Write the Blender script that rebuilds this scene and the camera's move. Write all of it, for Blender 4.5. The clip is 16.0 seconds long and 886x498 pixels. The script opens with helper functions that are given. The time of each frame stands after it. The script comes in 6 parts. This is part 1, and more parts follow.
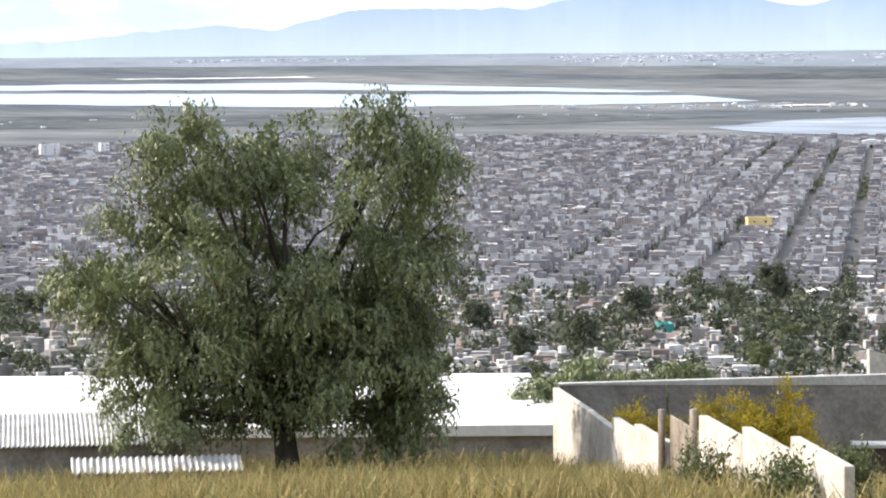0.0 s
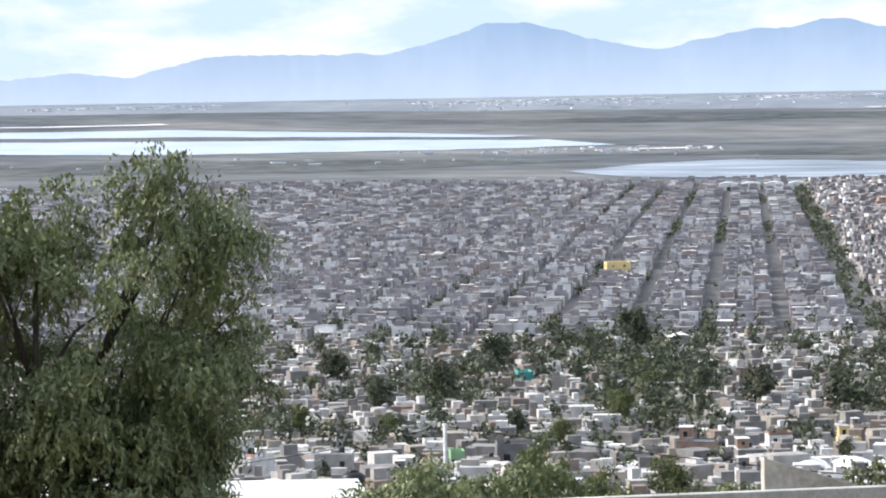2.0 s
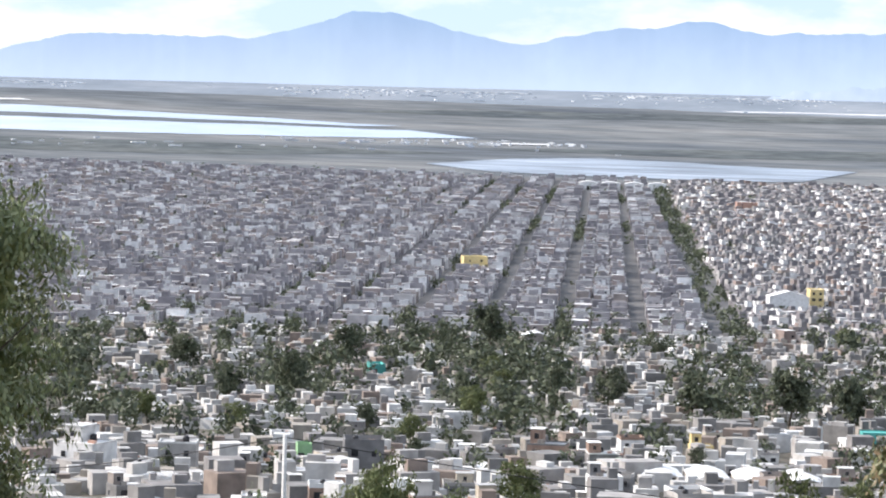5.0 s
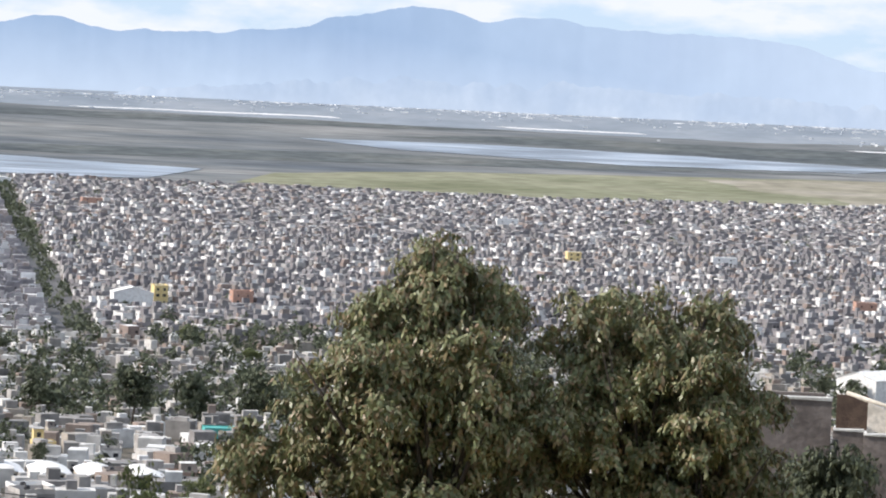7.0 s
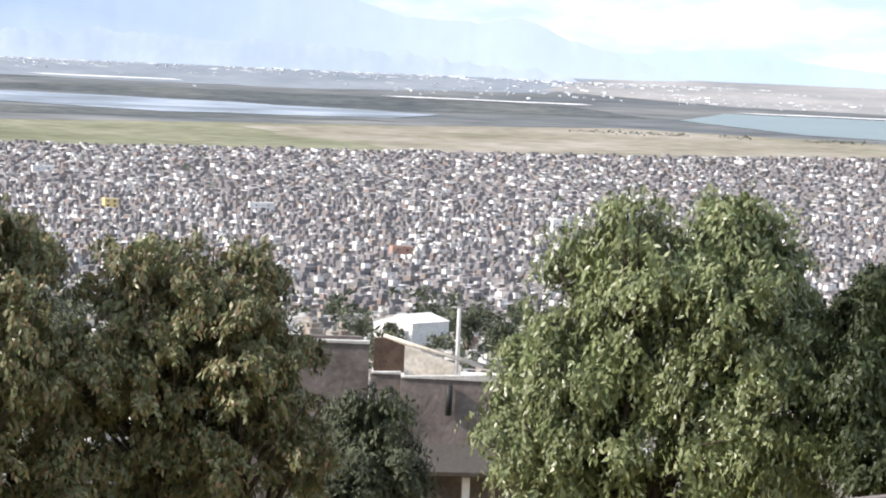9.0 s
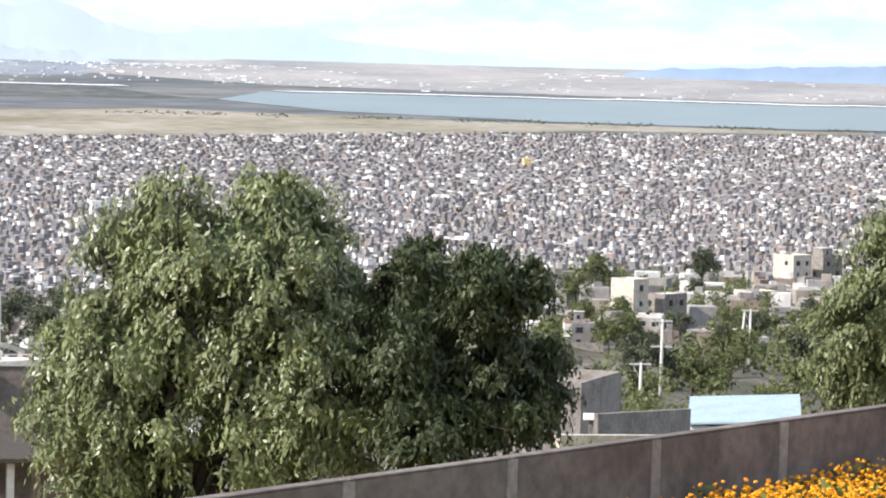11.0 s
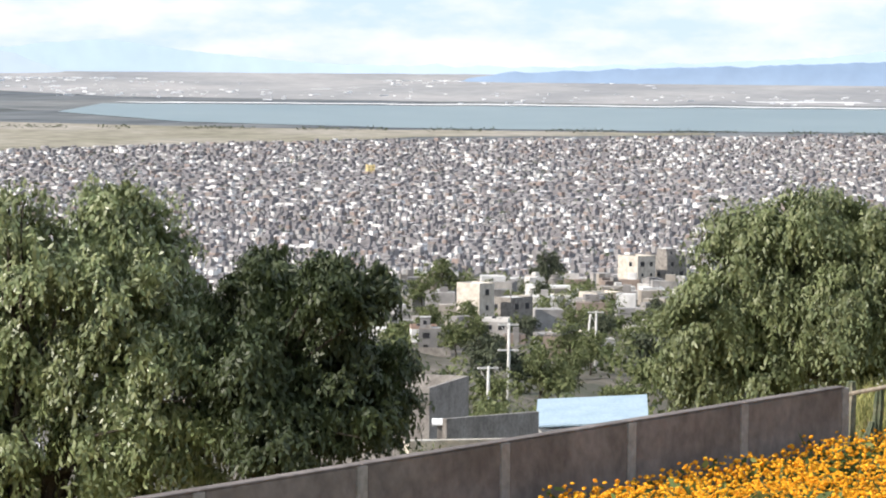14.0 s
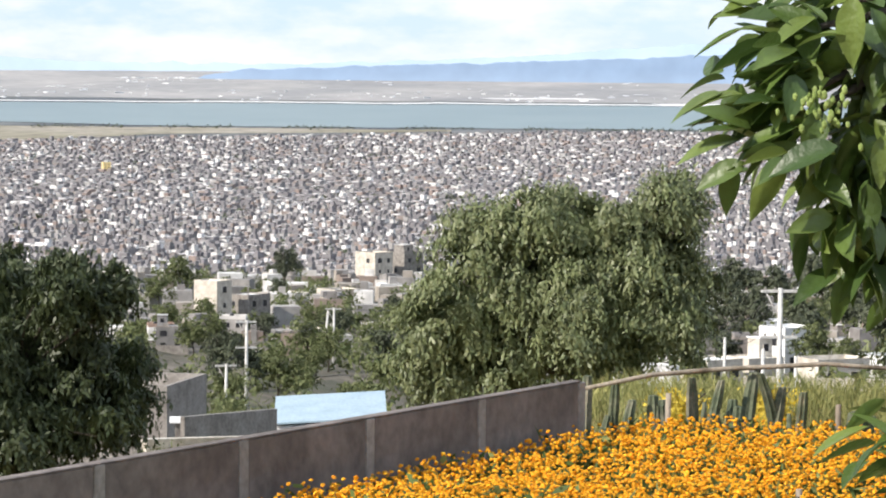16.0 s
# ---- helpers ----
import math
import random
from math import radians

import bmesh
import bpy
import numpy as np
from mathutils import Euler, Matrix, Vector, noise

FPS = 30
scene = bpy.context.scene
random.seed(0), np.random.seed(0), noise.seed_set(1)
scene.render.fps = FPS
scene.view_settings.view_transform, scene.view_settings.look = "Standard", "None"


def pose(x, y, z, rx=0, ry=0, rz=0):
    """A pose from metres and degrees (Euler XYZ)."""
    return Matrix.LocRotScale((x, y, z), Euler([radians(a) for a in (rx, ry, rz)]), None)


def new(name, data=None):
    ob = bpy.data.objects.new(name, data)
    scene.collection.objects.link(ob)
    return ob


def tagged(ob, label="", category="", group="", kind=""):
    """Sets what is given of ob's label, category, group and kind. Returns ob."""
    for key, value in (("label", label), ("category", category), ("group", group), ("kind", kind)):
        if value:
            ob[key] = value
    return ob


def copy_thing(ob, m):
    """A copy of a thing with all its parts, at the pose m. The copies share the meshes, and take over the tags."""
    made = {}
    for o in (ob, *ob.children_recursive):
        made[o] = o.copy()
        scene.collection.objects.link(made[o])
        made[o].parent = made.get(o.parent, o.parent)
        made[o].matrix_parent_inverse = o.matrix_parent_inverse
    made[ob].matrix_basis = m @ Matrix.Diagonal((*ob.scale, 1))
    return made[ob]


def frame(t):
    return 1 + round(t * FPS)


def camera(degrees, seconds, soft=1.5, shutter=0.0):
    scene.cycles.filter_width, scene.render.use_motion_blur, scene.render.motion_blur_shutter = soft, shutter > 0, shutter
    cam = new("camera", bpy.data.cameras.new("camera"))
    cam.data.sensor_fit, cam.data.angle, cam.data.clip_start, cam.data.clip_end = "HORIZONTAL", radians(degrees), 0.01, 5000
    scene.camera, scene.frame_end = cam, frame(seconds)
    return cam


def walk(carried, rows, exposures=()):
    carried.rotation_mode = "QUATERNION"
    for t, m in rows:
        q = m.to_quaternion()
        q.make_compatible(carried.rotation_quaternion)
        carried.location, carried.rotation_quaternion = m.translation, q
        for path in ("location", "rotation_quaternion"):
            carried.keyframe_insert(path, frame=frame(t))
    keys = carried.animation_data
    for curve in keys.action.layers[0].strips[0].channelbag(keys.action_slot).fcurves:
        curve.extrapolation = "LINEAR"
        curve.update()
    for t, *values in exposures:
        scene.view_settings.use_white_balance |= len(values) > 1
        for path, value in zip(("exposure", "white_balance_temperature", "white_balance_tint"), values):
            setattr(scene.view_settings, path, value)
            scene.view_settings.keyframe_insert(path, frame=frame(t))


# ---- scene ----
cam = camera(16.14, 16.0, soft=2.0)
HC = 95.0  # the eye's height above the plain
# seconds, x, y, then the turns about x, y and z
ROWS = [
    (0.0, 5.42, -21.74, 86.336, 0.581, 18.904),
    (0.5, 5.44, -21.83, 87.438, 0.395, 18.311),
    (1.0, 5.46, -21.88, 87.612, 0.441, 17.166),
    (1.5, 4.56, -18.29, 87.599, 0.897, 16.337),
    (2.0, 2.14, -8.60, 87.134, 1.056, 16.292),
    (2.5, 0.00, 0.00, 86.575, 1.584, 16.854),
    (3.0, 0.00, 0.00, 86.524, 1.219, 17.446),
    (5.5, 0.00, 0.00, 87.258, -2.511, 11.677),
    (6.0, 0.00, 0.00, 87.693, -2.815, 8.369),
    (6.5, 0.00, 0.00, 87.780, -2.816, 4.941),
    (7.0, 0.00, 0.00, 87.286, -2.635, 1.870),
    (7.5, 0.00, 0.00, 87.180, -2.707, -0.918),
    (8.0, 0.00, 0.00, 87.124, -2.754, -2.371),
    (8.5, 0.00, 0.00, 86.941, -2.738, -4.279),
    (9.0, 0.00, 0.00, 86.668, -2.526, -6.622),
    (9.5, 0.00, 0.00, 86.378, -2.377, -8.811),
    (10.0, 0.00, 0.00, 86.372, -1.947, -11.357),
    (12.5, 0.00, 0.00, 86.891, -1.139, -17.778),
    (13.0, 0.00, 0.00, 86.911, -0.858, -18.149),
    (13.5, 0.00, 0.00, 86.854, -0.761, -18.001),
    (14.0, 0.00, 0.00, 86.755, -0.506, -18.016),
    (14.5, 0.00, 0.00, 86.688, -0.204, -18.651),
    (15.0, 0.00, 0.00, 86.752, -0.233, -19.521),
    (15.5, 0.00, 0.00, 86.916, -0.073, -21.480),
    (16.0, 0.00, 0.00, 86.738, -0.470, -22.839),
]
walk(cam, [(t, pose(x, y, HC, a, b, c)) for t, x, y, a, b, c in ROWS],
     exposures=[(0.0, 0.92, 6500, 14), (0.5, 0.84, 6450, 13), (1.0, 0.72, 6400, 13), (1.5, 0.62, 6400, 13), (2.0, 0.7, 6300, 13), (2.5, 0.82, 6200, 12), (3.0, 0.82, 6200, 13), (5.5, 0.7, 6300, 14), (6.5, 0.52, 6350, 13),
                (7.5, 0.55, 6400, 13), (8.5, 0.72, 6450, 14), (10.0, 0.88, 6450, 14), (12.5, 0.68, 6450, 13), (16.0, 0.66, 6500, 12)])

# ---- world, sun ----
SUN_AZ, SUN_EL = -96.0, 34.0  # to the right of straight ahead, and up


def sky():
    w = bpy.data.worlds.new("sky")
    scene.world = w
    w.use_nodes = True
    nt = w.node_tree
    n, l = nt.nodes, nt.links
    n.clear()
    out, bg = n.new("ShaderNodeOutputWorld"), n.new("ShaderNodeBackground")
    st = n.new("ShaderNodeTexSky")
    st.sky_type, st.sun_disc = "NISHITA", False
    st.sun_elevation, st.sun_rotation = radians(SUN_EL), radians(SUN_AZ)
    st.air_density, st.dust_density, st.ozone_density, st.altitude = 1.0, 0.4, 3.0, 2200
    # broken cloud: long banks along the horizon with puffs standing out of them
    tc = n.new("ShaderNodeTexCoord")

    def cloud(scale, place, detail, rough):
        mp, no = n.new("ShaderNodeMapping"), n.new("ShaderNodeTexNoise")
        mp.inputs["Scale"].default_value, mp.inputs["Location"].default_value = scale, place
        no.inputs["Scale"].default_value, no.inputs["Detail"].default_value, no.inputs["Roughness"].default_value = 1.0, detail, rough
        l.new(tc.outputs["Generated"], mp.inputs[0]), l.new(mp.outputs[0], no.inputs[0])
        return no.outputs[0]

    both = n.new("ShaderNodeMix")
    both.inputs[0].default_value = 0.42
    l.new(cloud((10, 10, 48), (3.1, 0.4, 0.2), 4, 0.5), both.inputs[2]), l.new(cloud((34, 34, 88), (1.2, 5.0, 0.7), 7, 0.58), both.inputs[3])
    ra = n.new("ShaderNodeValToRGB")
    ra.color_ramp.elements[0].position, ra.color_ramp.elements[1].position = 0.45, 0.58
    mx = n.new("ShaderNodeMix")
    mx.data_type = "RGBA"
    mx.inputs[7].default_value = (5.9, 6.2, 6.5, 1)
    l.new(both.outputs[0], ra.inputs[0])
    veil = n.new("ShaderNodeMix")  # the bright thin veil of a hazy day
    veil.data_type = "RGBA"
    veil.inputs[0].default_value, veil.inputs[7].default_value = 0.8, (3.8, 4.85, 6.15, 1)
    l.new(st.outputs[0], veil.inputs[6])
    l.new(ra.outputs[0], mx.inputs[0]), l.new(veil.outputs[2], mx.inputs[6])
    l.new(mx.outputs[2], bg.inputs[0]), l.new(bg.outputs[0], out.inputs[0])
    bg.inputs[1].default_value = 0.108


sky()
sun = new("sun", bpy.data.lights.new("sun", "SUN"))
sun.data.energy, sun.data.angle, sun.data.color = 4.0, radians(0.6), (1.0, 0.925, 0.82)
SUN_DIR = Vector((math.sin(radians(SUN_AZ)) * math.cos(radians(SUN_EL)), math.cos(radians(SUN_AZ)) * math.cos(radians(SUN_EL)), math.sin(radians(SUN_EL))))
sun.matrix_world = Matrix.Translation((-60, 0, 160)) @ SUN_DIR.to_track_quat("Z", "Y").to_matrix().to_4x4()


# ---- materials ----
def material(name, colors, scale=1.0, detail=5, rough=0.85, bump=0.0, fine=0.0, island=0.0, pick=False, per_object=False, metal=0.0, stretch=(1, 1, 1), spread=(0.3, 0.7), spec=0.3, trans=0.0, bump_scale=None):
    """Noise-mottled surface. colors: ramp from low to high noise. pick: each island (or object) takes its own place on the ramp.
    fine: strength of a second, finer mottling. trans: light let through thin leaves."""
    m = bpy.data.materials.new(name)
    m.use_nodes = True
    nt = m.node_tree
    n, l = nt.nodes, nt.links
    b = n["Principled BSDF"]
    b.inputs["Roughness"].default_value, b.inputs["Metallic"].default_value = rough, metal
    b.inputs["Specular IOR Level"].default_value = spec
    geo = n.new("ShaderNodeNewGeometry")
    mp = n.new("ShaderNodeMapping")
    mp.inputs["Scale"].default_value = [scale * s for s in stretch]
    l.new(geo.outputs["Position"], mp.inputs[0])
    no = n.new("ShaderNodeTexNoise")
    no.inputs["Scale"].default_value, no.inputs["Detail"].default_value = 1.0, detail
    l.new(mp.outputs[0], no.inputs[0])
    ra = n.new("ShaderNodeValToRGB")
    cr = ra.color_ramp
    k = len(colors)
    pos = [i / (k - 1) for i in range(k)] if pick else [spread[0] + (spread[1] - spread[0]) * i / (k - 1) for i in range(k)]
    while len(cr.elements) < k:
        cr.elements.new(0.5)
    for e, p, c in zip(cr.elements, pos, colors):
        e.position, e.color = p, (*c, 1)
    if pick:
        if per_object:
            src = n.new("ShaderNodeObjectInfo").outputs["Random"]
        else:
            src = geo.outputs["Random Per Island"]
        cr.interpolation = "CONSTANT" if pick == "step" else "LINEAR"
        l.new(src, ra.inputs[0])
    else:
        l.new(no.outputs[0], ra.inputs[0])
    col = ra.outputs[0]
    amount = fine if not pick else max(fine, 0.25)
    if amount:
        n2 = n.new("ShaderNodeTexNoise")
        n2.inputs["Scale"].default_value, n2.inputs["Detail"].default_value = (7.0 if not pick else 1.0), 6
        l.new(mp.outputs[0], n2.inputs[0])
        mr = n.new("ShaderNodeMapRange")
        mr.inputs[1].default_value, mr.inputs[2].default_value = 0.3, 0.7
        mr.inputs[3].default_value, mr.inputs[4].default_value = 1 - amount, 1 + amount
        l.new(n2.outputs[0], mr.inputs[0])
        hs = n.new("ShaderNodeHueSaturation")
        l.new(mr.outputs[0], hs.inputs["Value"]), l.new(col, hs.inputs["Color"])
        col = hs.outputs[0]
    if island:
        mr = n.new("ShaderNodeMapRange")
        mr.inputs[3].default_value, mr.inputs[4].default_value = 1 - island, 1 + island
        l.new(geo.outputs["Random Per Island"], mr.inputs[0])
        hs = n.new("ShaderNodeHueSaturation")
        l.new(mr.outputs[0], hs.inputs["Value"]), l.new(col, hs.inputs["Color"])
        col = hs.outputs[0]
    l.new(col, b.inputs["Base Color"])
    if bump:
        nb = n.new("ShaderNodeTexNoise")
        nb.inputs["Scale"].default_value, nb.inputs["Detail"].default_value = (bump_scale or scale * 6), 5
        l.new(geo.outputs["Position"], nb.inputs[0])
        bu = n.new("ShaderNodeBump")
        bu.inputs["Strength"].default_value, bu.inputs["Distance"].default_value = bump, 0.05
        l.new(nb.outputs[0], bu.inputs["Height"]), l.new(bu.outputs[0], b.inputs["Normal"])
    if trans:
        tr = n.new("ShaderNodeBsdfTranslucent")
        ms = n.new("ShaderNodeMixShader")
        ms.inputs[0].default_value = trans
        l.new(col, tr.inputs[0]), l.new(b.outputs[0], ms.inputs[1]), l.new(tr.outputs[0], ms.inputs[2])
        l.new(ms.outputs[0], n["Material Output"].inputs[0])
    return m


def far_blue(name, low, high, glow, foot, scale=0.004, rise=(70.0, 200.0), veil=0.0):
    """Far mountains: distance haze put in as bluish colour and glow, thicker at their foot and, with veil, to the east.
    """
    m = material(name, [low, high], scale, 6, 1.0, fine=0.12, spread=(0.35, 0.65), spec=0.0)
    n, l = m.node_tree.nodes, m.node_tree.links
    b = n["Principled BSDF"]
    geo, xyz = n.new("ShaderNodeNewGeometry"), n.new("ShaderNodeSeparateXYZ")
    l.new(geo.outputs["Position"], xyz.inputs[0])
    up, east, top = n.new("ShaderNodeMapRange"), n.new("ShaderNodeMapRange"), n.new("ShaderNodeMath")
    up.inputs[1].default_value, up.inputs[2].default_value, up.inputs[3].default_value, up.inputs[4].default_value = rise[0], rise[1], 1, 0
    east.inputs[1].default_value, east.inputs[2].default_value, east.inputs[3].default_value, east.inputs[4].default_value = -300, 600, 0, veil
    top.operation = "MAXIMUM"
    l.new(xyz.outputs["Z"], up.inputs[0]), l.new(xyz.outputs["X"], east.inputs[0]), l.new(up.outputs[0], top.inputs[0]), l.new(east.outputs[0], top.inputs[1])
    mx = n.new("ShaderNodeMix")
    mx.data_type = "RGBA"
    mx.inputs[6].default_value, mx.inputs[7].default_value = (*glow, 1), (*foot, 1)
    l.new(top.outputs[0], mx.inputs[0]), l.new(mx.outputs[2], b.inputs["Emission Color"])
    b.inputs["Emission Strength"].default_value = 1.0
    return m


SOIL = material("dry_soil_and_grass", [(0.10, 0.075, 0.035), (0.22, 0.17, 0.07), (0.30, 0.24, 0.11)], 0.5, 8, 0.95, 0.5, 0.3)
TOWN_EARTH = material("town_earth", [(0.05, 0.055, 0.035), (0.10, 0.09, 0.07), (0.16, 0.14, 0.115)], 0.06, 9, 0.95, fine=0.3)
STREET = material("street_dust", [(0.09, 0.09, 0.095), (0.15, 0.145, 0.14)], 0.03, 8, 0.9, fine=0.25)
# the plain and its fields are greyed and blued to stand for haze
PLAIN = material("hazed_lake_bed_plain", [(0.10, 0.112, 0.128), (0.138, 0.15, 0.16), (0.178, 0.187, 0.19), (0.245, 0.245, 0.24)], 0.0042, 9, 1.0, fine=0.25, stretch=(0.5, 1.6, 1), spec=0.0)
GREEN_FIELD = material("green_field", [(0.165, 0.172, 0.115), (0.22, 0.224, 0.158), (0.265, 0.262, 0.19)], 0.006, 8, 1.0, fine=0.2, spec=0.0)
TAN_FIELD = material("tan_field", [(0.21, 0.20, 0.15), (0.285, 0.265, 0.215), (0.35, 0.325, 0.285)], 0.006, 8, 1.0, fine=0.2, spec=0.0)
DARK_FIELD = material("hazed_marsh_field", [(0.085, 0.097, 0.105), (0.118, 0.13, 0.132), (0.16, 0.166, 0.16)], 0.006, 8, 1.0, fine=0.25, spec=0.0)
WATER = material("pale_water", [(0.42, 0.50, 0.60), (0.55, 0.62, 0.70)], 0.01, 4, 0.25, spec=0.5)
GREEN_WATER = material("green_water", [(0.145, 0.20, 0.205), (0.185, 0.24, 0.24)], 0.006, 5, 0.35, spec=0.5)
# two pale tones that paint distance haze onto the far plain
HAZY_FLAT = material("grey_blue_haze", [(0.20, 0.23, 0.265), (0.24, 0.27, 0.305), (0.285, 0.31, 0.34)], 0.006, 5, 1.0, fine=0.08, spec=0.0)
PALE_HAZE = material("pale_horizon_haze", [(0.25, 0.255, 0.265), (0.31, 0.31, 0.31), (0.37, 0.36, 0.355)], 0.007, 5, 1.0, fine=0.08, spec=0.0)
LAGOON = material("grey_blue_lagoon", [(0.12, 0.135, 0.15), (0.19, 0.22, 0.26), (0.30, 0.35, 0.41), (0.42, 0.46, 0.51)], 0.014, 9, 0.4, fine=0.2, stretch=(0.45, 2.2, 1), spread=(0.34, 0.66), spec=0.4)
SALT = material("white_shore", [(0.6, 0.6, 0.6), (0.8, 0.8, 0.8)], 0.02, 4, 0.9)
# western copy of the town walls, haze and cloud shade put into the tones
HAZY_WALLS = material("hazy_grey_block", [(0.25, 0.235, 0.25), (0.33, 0.31, 0.32), (0.27, 0.255, 0.265), (0.39, 0.37, 0.375), (0.32, 0.28, 0.26), (0.70, 0.69, 0.68), (0.26, 0.245, 0.26), (0.36, 0.30, 0.28), (0.52, 0.50, 0.49), (0.28, 0.265, 0.275), (0.35, 0.33, 0.34), (0.78, 0.77, 0.76), (0.30, 0.28, 0.28)], 0.25, 4, 0.9, pick="step", fine=0.2)
WALLS = material("painted_and_bare_block", [(0.184, 0.175, 0.184), (0.253, 0.239, 0.245), (0.196, 0.186, 0.193), (0.614, 0.605, 0.586), (0.207, 0.198, 0.205), (0.31, 0.297, 0.297), (0.241, 0.205, 0.186), (0.184, 0.175, 0.184), (0.749, 0.739, 0.73), (0.276, 0.218, 0.193), (0.218, 0.207, 0.216), (0.365, 0.353, 0.341), (0.207, 0.198, 0.205), (0.691, 0.682, 0.662), (0.218, 0.209, 0.207), (0.23, 0.218, 0.224), (0.276, 0.265, 0.27)], 0.25, 4, 0.9, pick="step", fine=0.25)
ROOFS = material("concrete_roofs", [(0.16, 0.155, 0.16), (0.25, 0.24, 0.245), (0.18, 0.175, 0.18), (0.31, 0.30, 0.30), (0.21, 0.20, 0.202), (0.66, 0.65, 0.64), (0.17, 0.165, 0.17), (0.23, 0.205, 0.198), (0.195, 0.19, 0.193), (0.27, 0.265, 0.265)], 0.3, 5, 0.9, pick="step", fine=0.3)
SLOPE_WALLS = material("cream_and_grey_house_walls", [(0.257, 0.246, 0.234), (0.468, 0.452, 0.429), (0.211, 0.203, 0.195), (0.562, 0.546, 0.523), (0.328, 0.296, 0.257), (0.359, 0.343, 0.328), (0.234, 0.222, 0.215), (0.624, 0.616, 0.601), (0.257, 0.207, 0.176), (0.296, 0.289, 0.281)], 0.5, 5, 0.9, pick="step", fine=0.25)
DARK_GLASS = material("dark_opening", [(0.015, 0.016, 0.02), (0.04, 0.04, 0.045)], 1.0, 2, 0.35)
LEAF_PEPPER = material("pepper_leaf", [(0.105, 0.132, 0.057), (0.155, 0.186, 0.081), (0.225, 0.243, 0.118)], 1, 3, 0.5, pick=True, fine=0.3, trans=0.14, spec=0.4)
LEAF_BRIGHT = material("bright_pepper_leaf", [(0.12, 0.155, 0.062), (0.18, 0.215, 0.095), (0.27, 0.295, 0.15)], 1, 3, 0.4, pick=True, fine=0.3, trans=0.13, spec=0.5)
# pepper leaf darkened to stand for the neighbouring tree's shade
LEAF_SHADED = material("shaded_pepper_leaf", [(0.032, 0.046, 0.018), (0.046, 0.063, 0.024), (0.066, 0.084, 0.034)], 1, 3, 0.5, pick=True, fine=0.3, trans=0.2, spec=0.4)
LEAF_RUSTY = material("rusty_leaf", [(0.08, 0.10, 0.045), (0.15, 0.17, 0.078), (0.185, 0.195, 0.092), (0.23, 0.155, 0.09), (0.26, 0.275, 0.145)], 1, 3, 0.45, pick=True, fine=0.3, trans=0.14, spec=0.4)
LEAF_TOWN = material("town_tree_leaf", [(0.055, 0.066, 0.046), (0.085, 0.10, 0.06), (0.12, 0.135, 0.08)], 0.3, 3, 0.7, pick=True, fine=0.3, trans=0.1)
LEAF_BUSH = material("bush_leaf", [(0.08, 0.10, 0.04), (0.13, 0.155, 0.06), (0.19, 0.205, 0.095)], 0.5, 3, 0.6, pick=True, fine=0.3, trans=0.2)
BARK = material("bark", [(0.035, 0.028, 0.022), (0.09, 0.075, 0.06)], 6, 6, 0.9, 0.6, stretch=(1, 1, 0.3))


# ---- the shape of the ground ----
KNOTS = [0, 15, 33, 45, 60, 120, 300, 500, 800, 1200, 3000]
DROP_LEFT = [3.6, 5.9, 8.3, 9.6, 11.3, 21, 45, 63, 82, 95, 95]
DROP_MID = [3.6, 5.6, 8.8, 12, 14, 20, 45, 63, 82, 95, 95]
DROP_RIGHT = [3.6, 4.8, 5.8, 6.1, 9, 15.5, 33, 43, 55, 95, 95]
FAR0, FAR1, EL0, EL1 = 3000.0, 4900.0, -1.814, -0.06


def step(a, b, v):
    t = np.clip((v - a) / (b - a), 0, 1)
    return t * t * (3 - 2 * t)


def land(x, y):
    """Height of the ground."""
    x, y = np.asarray(x, float), np.asarray(y, float)
    r, az = np.hypot(x, y), np.degrees(np.arctan2(x, y))
    dl, dm, dr = (np.interp(r, KNOTS, d) for d in (DROP_LEFT, DROP_MID, DROP_RIGHT))
    wl, wr = 1 - step(-12, -2, az), step(7, 17, az)
    drop = dl * wl + dr * wr + dm * (1 - wl - wr)
    drop = drop - 2.3 * step(23, 26, az) * (1 - step(40, 60, az)) * step(44, 56, r) * (1 - step(62, 85, r))  # a level field behind the cactus fence
    back = step(70, 110, np.abs(az)) * step(2, 12, r)
    hill = 3.6 - 0.16 * np.maximum(r - 35, 0) * (r < 900) - 138.4 * (r >= 900)
    drop = drop * (1 - back) + hill * back * (r < 3000) + drop * back * (r >= 3000)
    z = HC - drop
    el = EL0 + (EL1 - EL0) * (r - FAR0) / (FAR1 - FAR0)
    return np.where(r > FAR0, HC + r * np.tan(np.radians(np.minimum(el, -0.03))), z)


def far_r(el):
    """How far off the plain is met at that angle below the eye's level."""
    el = np.asarray(el, float)
    return np.where(el < EL0, HC / np.tan(np.radians(-el)), FAR0 + (el - EL0) / (EL1 - EL0) * (FAR1 - FAR0))


def polar(az, r, up=0.0):
    x, y = r * math.sin(radians(az)), r * math.cos(radians(az))
    return Vector((x, y, float(land(x, y)) + up))


